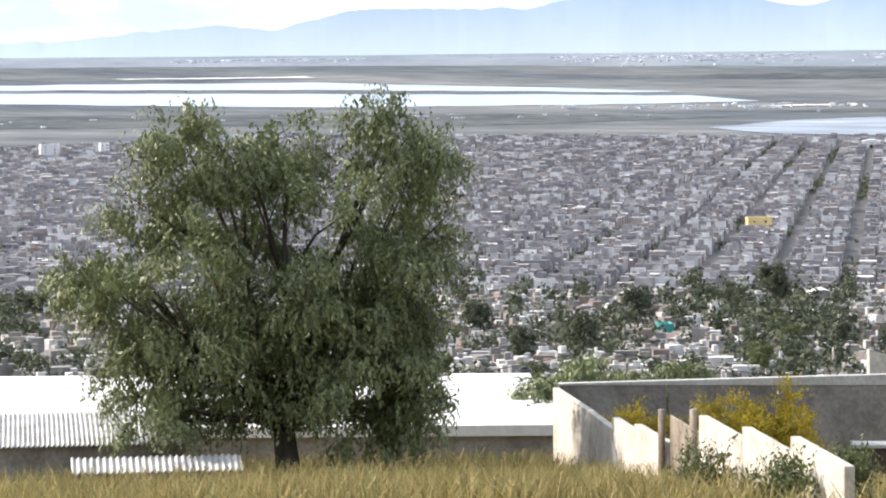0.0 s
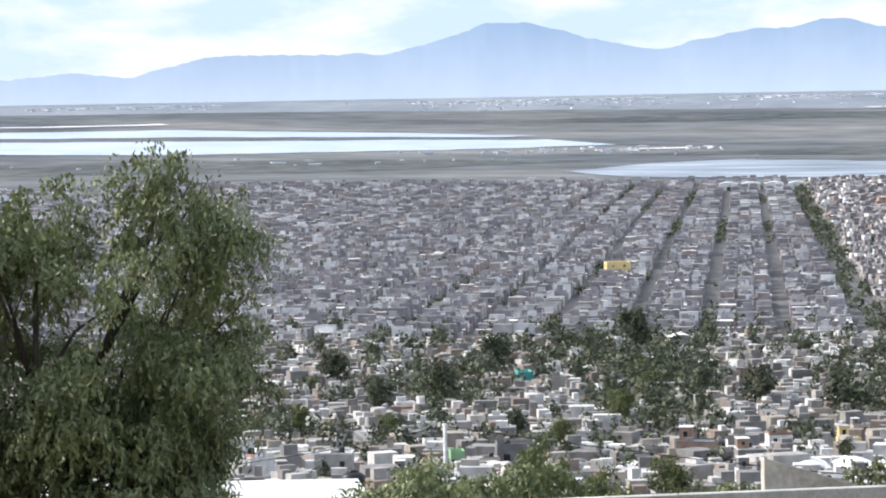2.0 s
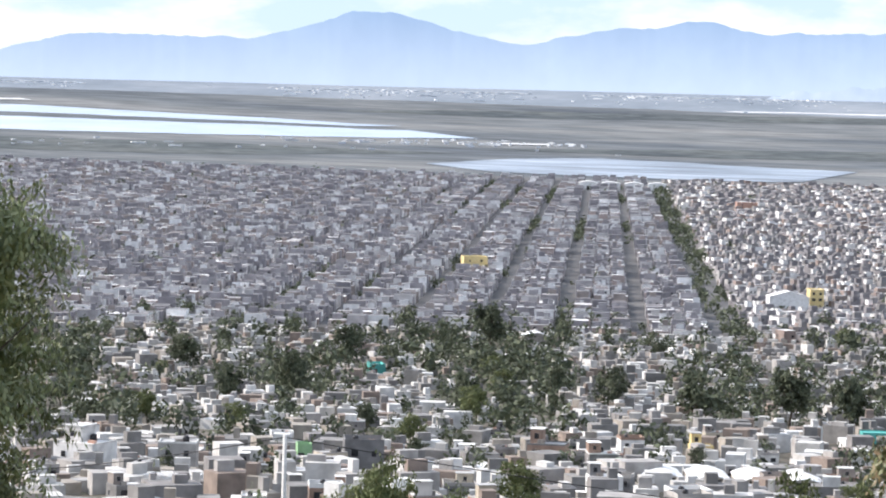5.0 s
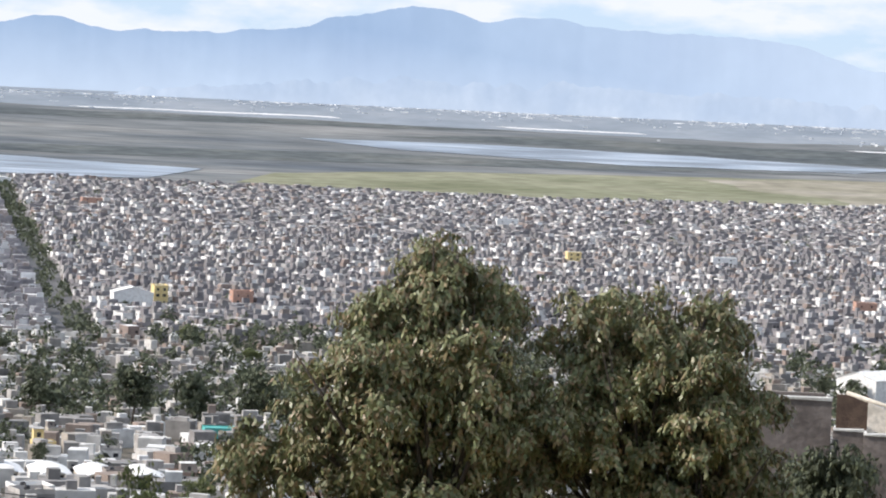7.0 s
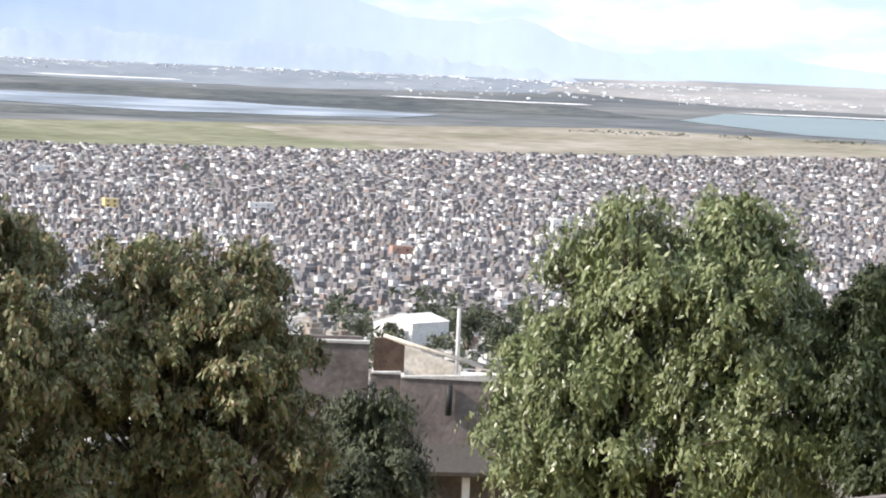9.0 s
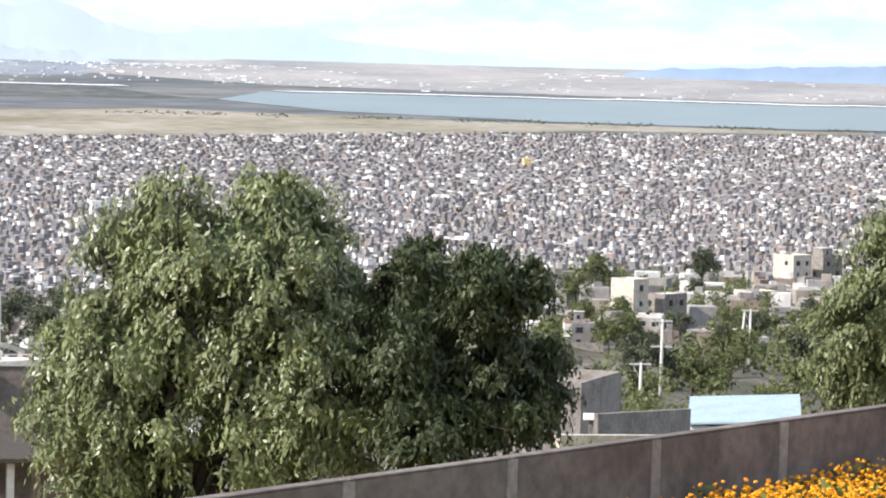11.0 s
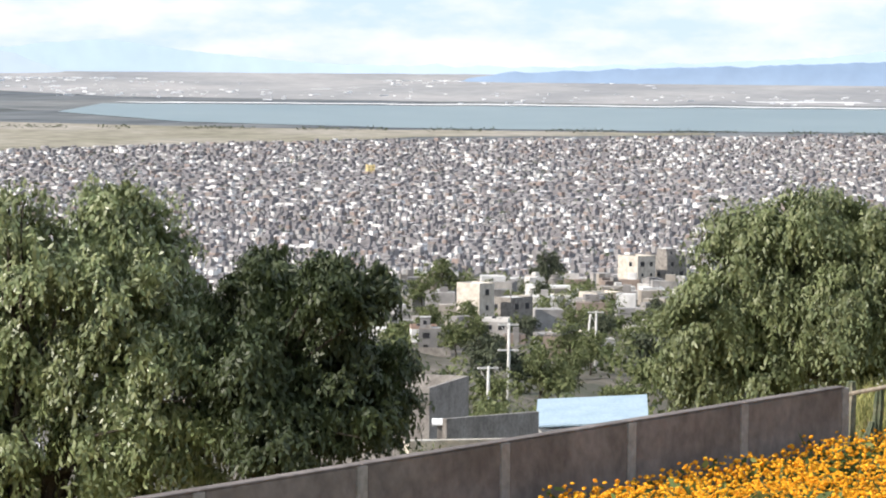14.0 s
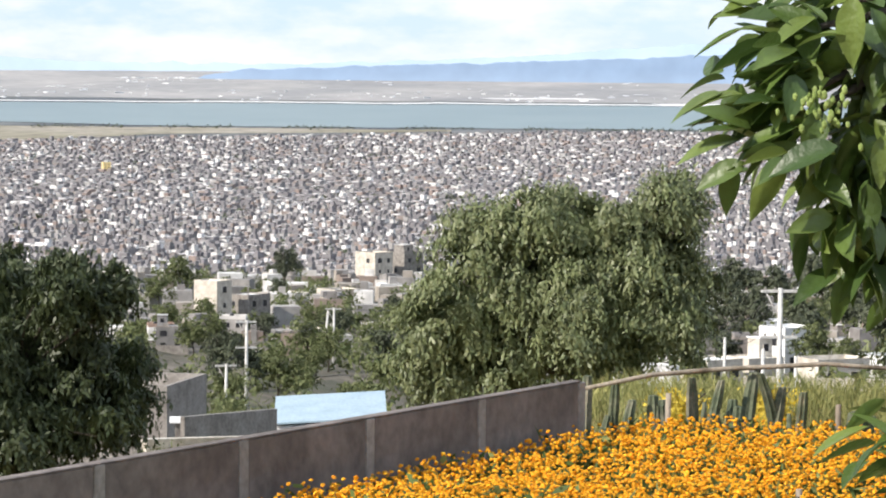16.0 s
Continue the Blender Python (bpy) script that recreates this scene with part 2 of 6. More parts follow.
# ---- mesh helpers ----
def raw_mesh(name, verts, quads, mats, index=None, smooth=False):
    """A mesh from arrays of corners and of four-cornered (or three-cornered) faces."""
    verts, quads = np.asarray(verts, np.float32), np.asarray(quads, np.int32)
    me = bpy.data.meshes.new(name)
    k = quads.shape[1]
    me.vertices.add(len(verts)), me.loops.add(quads.size), me.polygons.add(len(quads))
    me.vertices.foreach_set("co", verts.ravel())
    me.loops.foreach_set("vertex_index", quads.ravel())
    me.polygons.foreach_set("loop_start", np.arange(len(quads), dtype=np.int32) * k)
    if index is not None:
        me.polygons.foreach_set("material_index", np.asarray(index, np.int32))
    me.polygons.foreach_set("use_smooth", np.full(len(quads), smooth))
    for m in mats:
        me.materials.append(m)
    me.update(calc_edges=True)
    me.validate()
    return me


def part(name, bm, mat, parent=None, label=""):
    """Links a bmesh, or a ready mesh, as one object under a thing or a part."""
    if isinstance(bm, bmesh.types.BMesh):
        me = bpy.data.meshes.new(name)
        bm.to_mesh(me)
        bm.free()
        for m in mat if isinstance(mat, (list, tuple)) else [mat]:
            me.materials.append(m)
    else:
        me = bm
    ob = new(name, me)
    ob.parent = parent
    return tagged(ob, label)


def add_box(bm, x0, y0, z0, x1, y1, z1, m=None, mi=0):
    vs = [bm.verts.new(Vector(c) if m is None else m @ Vector(c)) for c in ((x0, y0, z0), (x1, y0, z0), (x1, y1, z0), (x0, y1, z0), (x0, y0, z1), (x1, y0, z1), (x1, y1, z1), (x0, y1, z1))]
    for q in ((0, 3, 2, 1), (4, 5, 6, 7), (0, 1, 5, 4), (1, 2, 6, 5), (2, 3, 7, 6), (3, 0, 4, 7)):
        bm.faces.new([vs[i] for i in q]).material_index = mi
    return vs


def box(x0, y0, z0, x1, y1, z1, bevel=0.0):
    bm = bmesh.new()
    add_box(bm, x0, y0, z0, x1, y1, z1)
    if bevel:
        bmesh.ops.bevel(bm, geom=bm.edges[:], offset=bevel, segments=1, affect="EDGES")
    return bm


def tube(points, radii, sides=8):
    """A tapered round bar along points."""
    bm = bmesh.new()
    rings = []
    pts = [Vector(p) for p in points]
    for i, p in enumerate(pts):
        d = (pts[min(i + 1, len(pts) - 1)] - pts[max(i - 1, 0)]).normalized()
        a = d.orthogonal().normalized()
        if abs(d.z) < 0.95:
            a = d.cross(Vector((0, 0, 1))).normalized()
        b = d.cross(a)
        rings.append([bm.verts.new(p + (a * math.cos(2 * math.pi * k / sides) + b * math.sin(2 * math.pi * k / sides)) * radii[i]) for k in range(sides)])
    for r0, r1 in zip(rings, rings[1:]):
        for k in range(sides):
            bm.faces.new((r0[k], r0[(k + 1) % sides], r1[(k + 1) % sides], r1[k]))
    bm.faces.new(rings[0][::-1]), bm.faces.new(rings[-1])
    for f in bm.faces:
        f.smooth = len(f.verts) == 4
    bmesh.ops.recalc_face_normals(bm, faces=bm.faces[:])
    return bm


def root(name, place, turn=0.0, label="", category="", group="", kind=""):
    ob = new(name)
    ob.matrix_world = Matrix.Translation(place) @ pose(0, 0, 0, 0, 0, turn)
    return tagged(ob, label, category, group, kind)


# ---- ground, water, distance ----
def build_ground():
    rr = np.concatenate([[0.0], np.geomspace(1.5, 90, 60), np.geomspace(95, 1200, 60), np.linspace(1240, 4960, 60)])
    az = np.radians(np.concatenate([np.arange(-40, 40, 0.5), np.arange(40, 320, 4)]))
    n = len(az)
    x, y = np.outer(rr, np.sin(az)), np.outer(rr, np.cos(az))
    z = land(x, y)
    rough = np.interp(rr, [0, 8, 40, 90, 500, 1100, 1250], [0, 0.05, 0.16, 0.35, 0.8, 0.3, 0])[:, None]
    z = z + rough * (np.sin(x * 0.9 + y * 0.37) + np.sin(y * 0.61 - x * 0.43 + 1.7)) * 0.5
    v = np.stack([x, y, z], -1).reshape(-1, 3)
    i, j = np.meshgrid(np.arange(len(rr) - 1), np.arange(n), indexing="ij")
    a, b = i * n + j, i * n + (j + 1) % n
    q = np.stack([a, a + n, b + n, b], -1).reshape(-1, 4)
    rm = np.repeat(0.5 * (rr[1:] + rr[:-1]), n)
    azd = np.degrees(np.tile(az, len(rr) - 1))
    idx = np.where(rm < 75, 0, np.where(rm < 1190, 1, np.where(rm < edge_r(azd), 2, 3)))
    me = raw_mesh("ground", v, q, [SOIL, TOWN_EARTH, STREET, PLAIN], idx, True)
    tagged(new("ground", me), "dry grassy hillside falling to a wide flat plain", "ground", kind="structure")


EDGE_AZ, EDGE_EL = [-40, -33, -22, -13, 0, 10, 15, 26, 40], [-2.1, -2.0, -1.62, -1.72, -1.74, -1.52, -1.34, -1.12, -1.1]


def edge_r(az):
    """Where the town ends."""
    return far_r(np.interp(az, EDGE_AZ, EDGE_EL))


build_ground()


def flat_patch(name, outline, mat, label, category, up=0.6, kind="structure"):
    """A sheet laid on the plain inside an outline of (heading, angle below level)."""
    bm = bmesh.new()
    pts = []
    k = len(outline)
    for i in range(k):
        (a0, e0), (a1, e1) = outline[i], outline[(i + 1) % k]
        steps = max(1, int(max(abs(a1 - a0) / 0.4, abs(e1 - e0) / 0.05)))
        for s in range(steps):
            t = s / steps
            a, e = a0 + (a1 - a0) * t, e0 + (e1 - e0) * t
            e += 0.012 * noise.noise((a * 0.9, e0, 1)) + 0.006 * noise.noise((a * 3.1, e0, 4))
            pts.append(polar(a, float(far_r(e)), up))
    f = bm.faces.new([bm.verts.new(p) for p in pts])
    bmesh.ops.triangulate(bm, faces=[f])
    bmesh.ops.recalc_face_normals(bm, faces=bm.faces[:])
    if sum(f.normal.z for f in bm.faces) < 0:
        bmesh.ops.reverse_faces(bm, faces=bm.faces[:])
    tagged(part(name, bm, mat), label, category, kind=kind)


def build_plain():
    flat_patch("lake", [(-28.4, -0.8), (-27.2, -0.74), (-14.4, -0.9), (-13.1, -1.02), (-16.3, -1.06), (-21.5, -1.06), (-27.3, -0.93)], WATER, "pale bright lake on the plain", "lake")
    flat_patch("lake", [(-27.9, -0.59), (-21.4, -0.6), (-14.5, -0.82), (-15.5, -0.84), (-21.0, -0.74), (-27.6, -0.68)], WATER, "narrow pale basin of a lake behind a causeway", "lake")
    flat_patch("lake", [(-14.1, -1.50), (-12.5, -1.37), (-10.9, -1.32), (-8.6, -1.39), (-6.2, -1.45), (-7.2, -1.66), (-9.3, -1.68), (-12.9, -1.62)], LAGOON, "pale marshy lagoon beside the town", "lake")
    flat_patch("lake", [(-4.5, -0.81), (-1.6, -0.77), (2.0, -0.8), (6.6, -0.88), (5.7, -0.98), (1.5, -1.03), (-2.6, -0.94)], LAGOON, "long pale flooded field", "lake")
    flat_patch("lake", [(11.0, -0.79), (11.8, -0.63), (16.9, -0.63), (25.9, -0.62), (36, -0.61), (36, -1.05), (26, -1.05), (18, -1.05), (13.3, -0.96)], GREEN_WATER, "grey-green reservoir with a straight far shore", "reservoir")
    for a0, a1, e in ((-0.9, 1.7, -0.44), (5.5, 9.2, -0.58), (-8.7, -3.9, -0.4), (12, 36, -0.6), (-25, -21.5, -0.5), (-13, -11.9, -1.1), (23.5, 25.6, -0.5), (26.6, 28.2, -0.58)):
        flat_patch("pale_strip", [(a0, e), (a1, e + 0.01), (a1 + 0.2, e - 0.012), (a0 + 0.3, e - 0.016)], SALT, "thin white salt strip on the plain", "salt flat", 0.9)
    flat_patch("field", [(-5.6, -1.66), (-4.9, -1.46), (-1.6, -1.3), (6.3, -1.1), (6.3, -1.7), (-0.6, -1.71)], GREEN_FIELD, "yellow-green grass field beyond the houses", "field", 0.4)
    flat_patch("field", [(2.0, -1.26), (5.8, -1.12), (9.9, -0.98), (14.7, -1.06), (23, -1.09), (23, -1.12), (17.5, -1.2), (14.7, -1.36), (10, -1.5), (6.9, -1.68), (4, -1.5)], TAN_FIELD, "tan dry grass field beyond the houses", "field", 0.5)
    # pale sheets laid on the ground in place of haze near the horizon
    flat_patch("haze_sheet", [(8, -0.33), (12, -0.5), (20, -0.56), (36, -0.56), (36, -0.045), (20, -0.045), (10, -0.05)], PALE_HAZE, "pale painted haze on the plain towards the horizon", "salt flat", 0.3)
    flat_patch("haze_sheet", [(-40, -0.2), (-30, -0.26), (-20, -0.3), (-12, -0.38), (-4, -0.48), (4, -0.5), (8.5, -0.4), (10.5, -0.05), (-4, -0.05), (-18, -0.05), (-40, -0.05)], HAZY_FLAT, "grey-blue painted haze on the plain at the mountains' foot", "salt flat", 0.2)
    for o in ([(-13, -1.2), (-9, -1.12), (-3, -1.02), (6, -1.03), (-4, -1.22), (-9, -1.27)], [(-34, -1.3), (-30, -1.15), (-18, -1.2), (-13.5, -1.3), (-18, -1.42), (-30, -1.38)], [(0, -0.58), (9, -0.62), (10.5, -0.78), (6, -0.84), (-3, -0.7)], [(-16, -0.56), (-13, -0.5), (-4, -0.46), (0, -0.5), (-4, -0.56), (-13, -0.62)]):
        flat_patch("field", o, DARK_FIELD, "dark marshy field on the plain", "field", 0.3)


build_plain()

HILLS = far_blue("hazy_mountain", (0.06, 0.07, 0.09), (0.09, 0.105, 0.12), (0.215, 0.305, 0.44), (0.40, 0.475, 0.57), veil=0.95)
# this glow, between the flat and the sky, paints a soft haze band
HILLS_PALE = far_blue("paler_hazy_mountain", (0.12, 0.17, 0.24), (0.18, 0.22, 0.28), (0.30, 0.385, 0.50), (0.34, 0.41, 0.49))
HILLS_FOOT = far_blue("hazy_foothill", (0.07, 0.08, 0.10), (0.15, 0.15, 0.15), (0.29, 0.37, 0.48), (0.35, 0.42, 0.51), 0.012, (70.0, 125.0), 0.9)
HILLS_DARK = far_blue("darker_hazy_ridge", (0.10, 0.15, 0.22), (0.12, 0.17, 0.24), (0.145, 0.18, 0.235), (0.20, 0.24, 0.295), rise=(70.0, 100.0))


def ridge(name, profile, r, mat, label, depth=60, seed=0, amp=1.0):
    """A chain of mountains: heights above level (in degrees) by heading, with spurs and gullies."""
    az = np.arange(profile[0][0], profile[-1][0], 0.06)
    top = np.interp(az, [p[0] for p in profile], [p[1] for p in profile])
    top = np.convolve(np.pad(top, 4, "edge"), np.ones(9) / 9, "valid")
    top = top + amp * np.array([0.05 * noise.noise((a * 2.1, seed, 0)) + 0.02 * noise.noise((a * 7, seed, 3)) for a in az])
    rows = 9
    v = []
    for k in range(rows):
        t = k / (rows - 1)
        for a, e in zip(az, top):
            w = noise.noise((a * 1.3, t * 2.5, seed + 9)) * 0.5 + noise.noise((a * 4.1, t * 5, seed + 5)) * 0.25
            rr = r - depth * (1 - t) + depth * 0.12 * w * (1 - t)
            h = -0.35 + (e + 0.35) * t ** 0.9
            v.append((rr * math.sin(radians(a)), rr * math.cos(radians(a)), HC + rr * math.tan(radians(h))))
    n = len(az)
    i, j = np.meshgrid(np.arange(rows - 1), np.arange(n - 1), indexing="ij")
    a = i * n + j
    q = np.stack([a, a + 1, a + n + 1, a + n], -1).reshape(-1, 4)
    tagged(new(name, raw_mesh(name, v, q, [mat], None, True)), label, "mountain range", kind="structure")


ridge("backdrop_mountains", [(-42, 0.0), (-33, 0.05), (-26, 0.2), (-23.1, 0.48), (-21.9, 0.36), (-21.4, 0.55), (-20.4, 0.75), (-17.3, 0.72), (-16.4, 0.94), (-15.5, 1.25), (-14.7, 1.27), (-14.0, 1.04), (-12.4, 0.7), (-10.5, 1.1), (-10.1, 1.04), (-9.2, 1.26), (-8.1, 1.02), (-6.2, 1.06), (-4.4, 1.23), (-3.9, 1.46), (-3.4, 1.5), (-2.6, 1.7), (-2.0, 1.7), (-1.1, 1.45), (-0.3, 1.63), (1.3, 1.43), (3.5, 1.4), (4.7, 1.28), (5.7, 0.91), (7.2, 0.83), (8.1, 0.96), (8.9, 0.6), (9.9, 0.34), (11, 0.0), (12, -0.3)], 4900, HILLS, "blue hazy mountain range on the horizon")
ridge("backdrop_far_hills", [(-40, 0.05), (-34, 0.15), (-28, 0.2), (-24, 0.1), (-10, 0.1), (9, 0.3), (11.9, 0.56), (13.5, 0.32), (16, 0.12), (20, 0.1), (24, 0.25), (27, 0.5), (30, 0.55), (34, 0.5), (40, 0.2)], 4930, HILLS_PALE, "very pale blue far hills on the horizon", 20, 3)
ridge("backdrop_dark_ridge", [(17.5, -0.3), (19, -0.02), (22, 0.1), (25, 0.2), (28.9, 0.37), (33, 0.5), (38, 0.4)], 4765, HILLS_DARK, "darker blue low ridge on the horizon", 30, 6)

# foothills whose pale shape also stands in for haze at the mountains' base
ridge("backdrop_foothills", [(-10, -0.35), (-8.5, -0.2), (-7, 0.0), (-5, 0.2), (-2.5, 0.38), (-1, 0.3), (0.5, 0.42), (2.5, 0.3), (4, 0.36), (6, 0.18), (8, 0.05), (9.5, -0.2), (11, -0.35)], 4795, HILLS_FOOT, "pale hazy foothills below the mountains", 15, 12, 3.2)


# ---- the town on the plain ----
def boxes_mesh(name, c, half, h, turn, z, mats):
    """Many upright boxes: centres, half sizes, heights, turns; roofs in the second material."""
    n = len(c)
    ca, sa = np.cos(turn), np.sin(turn)
    corner = np.array([(-1, -1), (1, -1), (1, 1), (-1, 1)], float)
    lx, ly = corner[None, :, 0] * half[:, None, 0], corner[None, :, 1] * half[:, None, 1]
    px, py = c[:, None, 0] + lx * ca[:, None] - ly * sa[:, None], c[:, None, 1] + lx * sa[:, None] + ly * ca[:, None]
    lo, hi = np.repeat(z[:, None] - 1.5, 4, 1), np.repeat((z + h)[:, None], 4, 1)
    v = np.concatenate([np.stack([px, py, lo], -1), np.stack([px, py, hi], -1)], 1).reshape(-1, 3)
    f = np.array([(4, 5, 6, 7), (0, 1, 5, 4), (1, 2, 6, 5), (2, 3, 7, 6), (3, 0, 4, 7)])
    q = (np.arange(n)[:, None, None] * 8 + f[None]).reshape(-1, 4)
    idx = np.tile([1, 0, 0, 0, 0], n)
    return raw_mesh(name, v, q, mats, idx)


rng = np.random.default_rng(7)


def lots(turn_deg, lot_w, lot_d, street, deep, keep):
    """House lots in blocks some lots deep between parallel streets that run along the heading turn_deg."""
    a = radians(turn_deg)
    u, w = np.array([math.sin(a), math.cos(a)]), np.array([math.cos(a), -math.sin(a)])
    pitch = deep * lot_d + street
    out = []
    for i in range(int(-4500 / pitch), int(5700 / pitch)):
        for side in range(deep):
            s = np.arange(-700, 4100, lot_w) + rng.uniform(0, 0.5) * lot_w
            s = s[(np.floor(s / lot_w).astype(int) % 19) != 0]  # cross streets
            o = i * pitch + (side - (deep - 1) / 2) * lot_d
            out.append(u[None] * s[:, None] + w[None] * o)
    p = np.concatenate(out)
    r, az = np.hypot(p[:, 0], p[:, 1]), np.degrees(np.arctan2(p[:, 0], p[:, 1]))
    ok = (r > 1150) & (az > -29.5) & (az < 32) & (r < edge_r(az) - 10) & keep(p, az, r)
    p = p[ok]
    p = p + rng.normal(0, 0.3, p.shape)
    return p, np.full(len(p), math.pi / 2 - a)


AVENUE = -10.8  # heading of the streets on the western side


def west(p):
    a = radians(AVENUE)
    return p[:, 0] * math.cos(a) - p[:, 1] * math.sin(a)


def build_town():
    w_p, w_t = lots(AVENUE, 4.5, 7.7, 7.0, 3, lambda p, az, r: west(p) < 44)
    e_p, e_t = lots(-38.0, 3.5, 6.4, 3.4, 2, lambda p, az, r: west(p) > 58)
    p, t = np.concatenate([w_p, e_p]), np.concatenate([w_t, e_t])
    small = np.concatenate([np.full(len(w_p), 0.74), np.full(len(e_p), 0.56)])
    free = rng.random(len(p)) > 0.11
    p, t, small = p[free], t[free], small[free]
    n = len(p)
    z = land(p[:, 0], p[:, 1])
    storeys = rng.choice([1, 2, 3], n, p=[0.5, 0.42, 0.08])
    h = (storeys * 2.3 + rng.uniform(-0.3, 0.6, n)) * np.where(small > 0.7, 0.95, 0.8)
    half = np.stack([rng.uniform(2.3, 3.3, n) * rng.choice([0.8, 1, 1, 1.8], n), rng.uniform(3.4, 5.2, n)], 1) * small[:, None]
    out_c, out_half, out_h, out_t, out_z = [p], [half], [h], [t], [z]
    # upper rooms, stair huts, parapet pieces and tanks on the roofs
    for share, hw, hd, hh in ((0.4, (0.6, 1.4), (0.8, 1.8), (1.8, 2.4)), (0.22, (0.35, 0.7), (0.4, 0.8), (0.9, 1.8))):
        k = (rng.random(n) < share) & (np.hypot(p[:, 0], p[:, 1]) < 2100)
        m = int(k.sum())
        hf = np.stack([rng.uniform(*hw, m), rng.uniform(*hd, m)], 1)
        off = (half[k] - hf).clip(0) * rng.uniform(-1, 1, (m, 2))
        ca, sa = np.cos(t[k]), np.sin(t[k])
        c = p[k] + np.stack([off[:, 0] * ca - off[:, 1] * sa, off[:, 0] * sa + off[:, 1] * ca], 1)
        out_c.append(c), out_half.append(hf), out_t.append(t[k]), out_z.append(z[k]), out_h.append(h[k] + rng.uniform(*hh, m))
    c = np.concatenate(out_c)
    rest = [np.concatenate(q) for q in (out_half, out_h, out_t, out_z)]
    for here, mat, label in ((west(c) < 51, HAZY_WALLS, "thousands of small flat-roofed grey block houses toned with haze"), (west(c) >= 51, WALLS, "thousands of small flat-roofed white and grey houses")):
        me = boxes_mesh("town_houses", c[here], *[q[here] for q in rest], [mat, ROOFS])
        tagged(new("town_houses", me), label, "houses", kind="stuff")
    # doors and windows of the nearer rows, as dark leaves set in the faces
    near = np.hypot(p[:, 0], p[:, 1]) < 1550
    c0, hf0, h0, t0, z0 = p[near], half[near], h[near], t[near], z[near]
    vs, k = [], 0
    for face in (0, 1, 2, 3):
        for lev in (0, 1):
            for s in (-0.5, 0.45):
                m = (h0 > 2.4 * lev + 2) & (rng.random(len(h0)) < 0.6)
                hx, hy = hf0[m, 0], hf0[m, 1]
                along = (hx if face % 2 == 0 else hy) * s
                outw = (hy if face % 2 == 0 else hx) + 0.03
                ww = rng.uniform(0.3, 0.6, m.sum())
                zz = z0[m] + lev * 2.3 + 0.8
                loc = []
                for da, dz in ((-1, 0), (1, 0), (1, 1), (-1, 1)):
                    al = along + da * ww
                    if face % 2 == 0:
                        lx, ly = al, outw * (1 if face == 0 else -1)
                    else:
                        lx, ly = outw * (1 if face == 1 else -1), al
                    ca, sa = np.cos(t0[m]), np.sin(t0[m])
                    loc.append(np.stack([c0[m, 0] + lx * ca - ly * sa, c0[m, 1] + lx * sa + ly * ca, zz + dz * 0.95], -1))
                vs.append(np.stack(loc, 1).reshape(-1, 3))
    v = np.concatenate(vs)
    me = raw_mesh("town_windows", v, np.arange(len(v)).reshape(-1, 4), [DARK_GLASS])
    tagged(new("town_windows", me), "dark windows of the many small houses", "windows", kind="stuff")


build_town()


def build_far_town():
    """White specks of settlements far out on the plain, at the mountains' foot and along the lakes."""
    gen = np.random.default_rng(17)
    az = gen.uniform(-34, 34, 5200)
    el = -0.1 - np.abs(gen.normal(0, 0.09, len(az)))
    keep = np.array([noise.noise((a * 0.55, e * 3, 2)) + 0.5 * noise.noise((a * 2.3, e * 9, 7)) for a, e in zip(az, el)]) > np.where(az > 12, 0.2, np.where(az > -17, -0.4, 0.2))
    az, el = az[keep], el[keep]
    extra = [(-14.6, -1.12, 0.9, 0.03, 40), (-12.4, -1.12, 0.8, 0.03, 30), (23.5, -0.45, 6, 0.05, 130), (14, -0.4, 3, 0.06, 60), (-20, -1.25, 4, 0.04, 30), (9.5, -0.42, 2.5, 0.06, 70)]
    for a, e, sa, se, k in extra:
        az, el = np.concatenate([az, gen.normal(a, sa, k)]), np.concatenate([el, gen.normal(e, se, k)])
    r = np.minimum(far_r(np.minimum(el, -0.09)), 4765)
    c = np.stack([r * np.sin(np.radians(az)), r * np.cos(np.radians(az))], 1)
    half = np.stack([gen.uniform(1.1, 3.0, len(az)) * gen.choice([1, 1, 1, 1, 3], len(az)), gen.uniform(1, 2.5, len(az))], 1)
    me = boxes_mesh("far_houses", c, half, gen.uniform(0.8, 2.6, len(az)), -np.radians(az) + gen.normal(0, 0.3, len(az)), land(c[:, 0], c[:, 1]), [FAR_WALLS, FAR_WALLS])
    tagged(new("far_houses", me), "tiny pale buildings far out on the plain", "houses", kind="stuff")


# the low contrast and bluish greys put distance haze into these walls
FAR_WALLS = material("far_pale_walls", [(0.6, 0.62, 0.65), (0.8, 0.8, 0.8), (0.5, 0.52, 0.56), (0.82, 0.82, 0.82), (0.45, 0.47, 0.5)], 0.1, 3, 0.95, pick="step")
build_far_town()


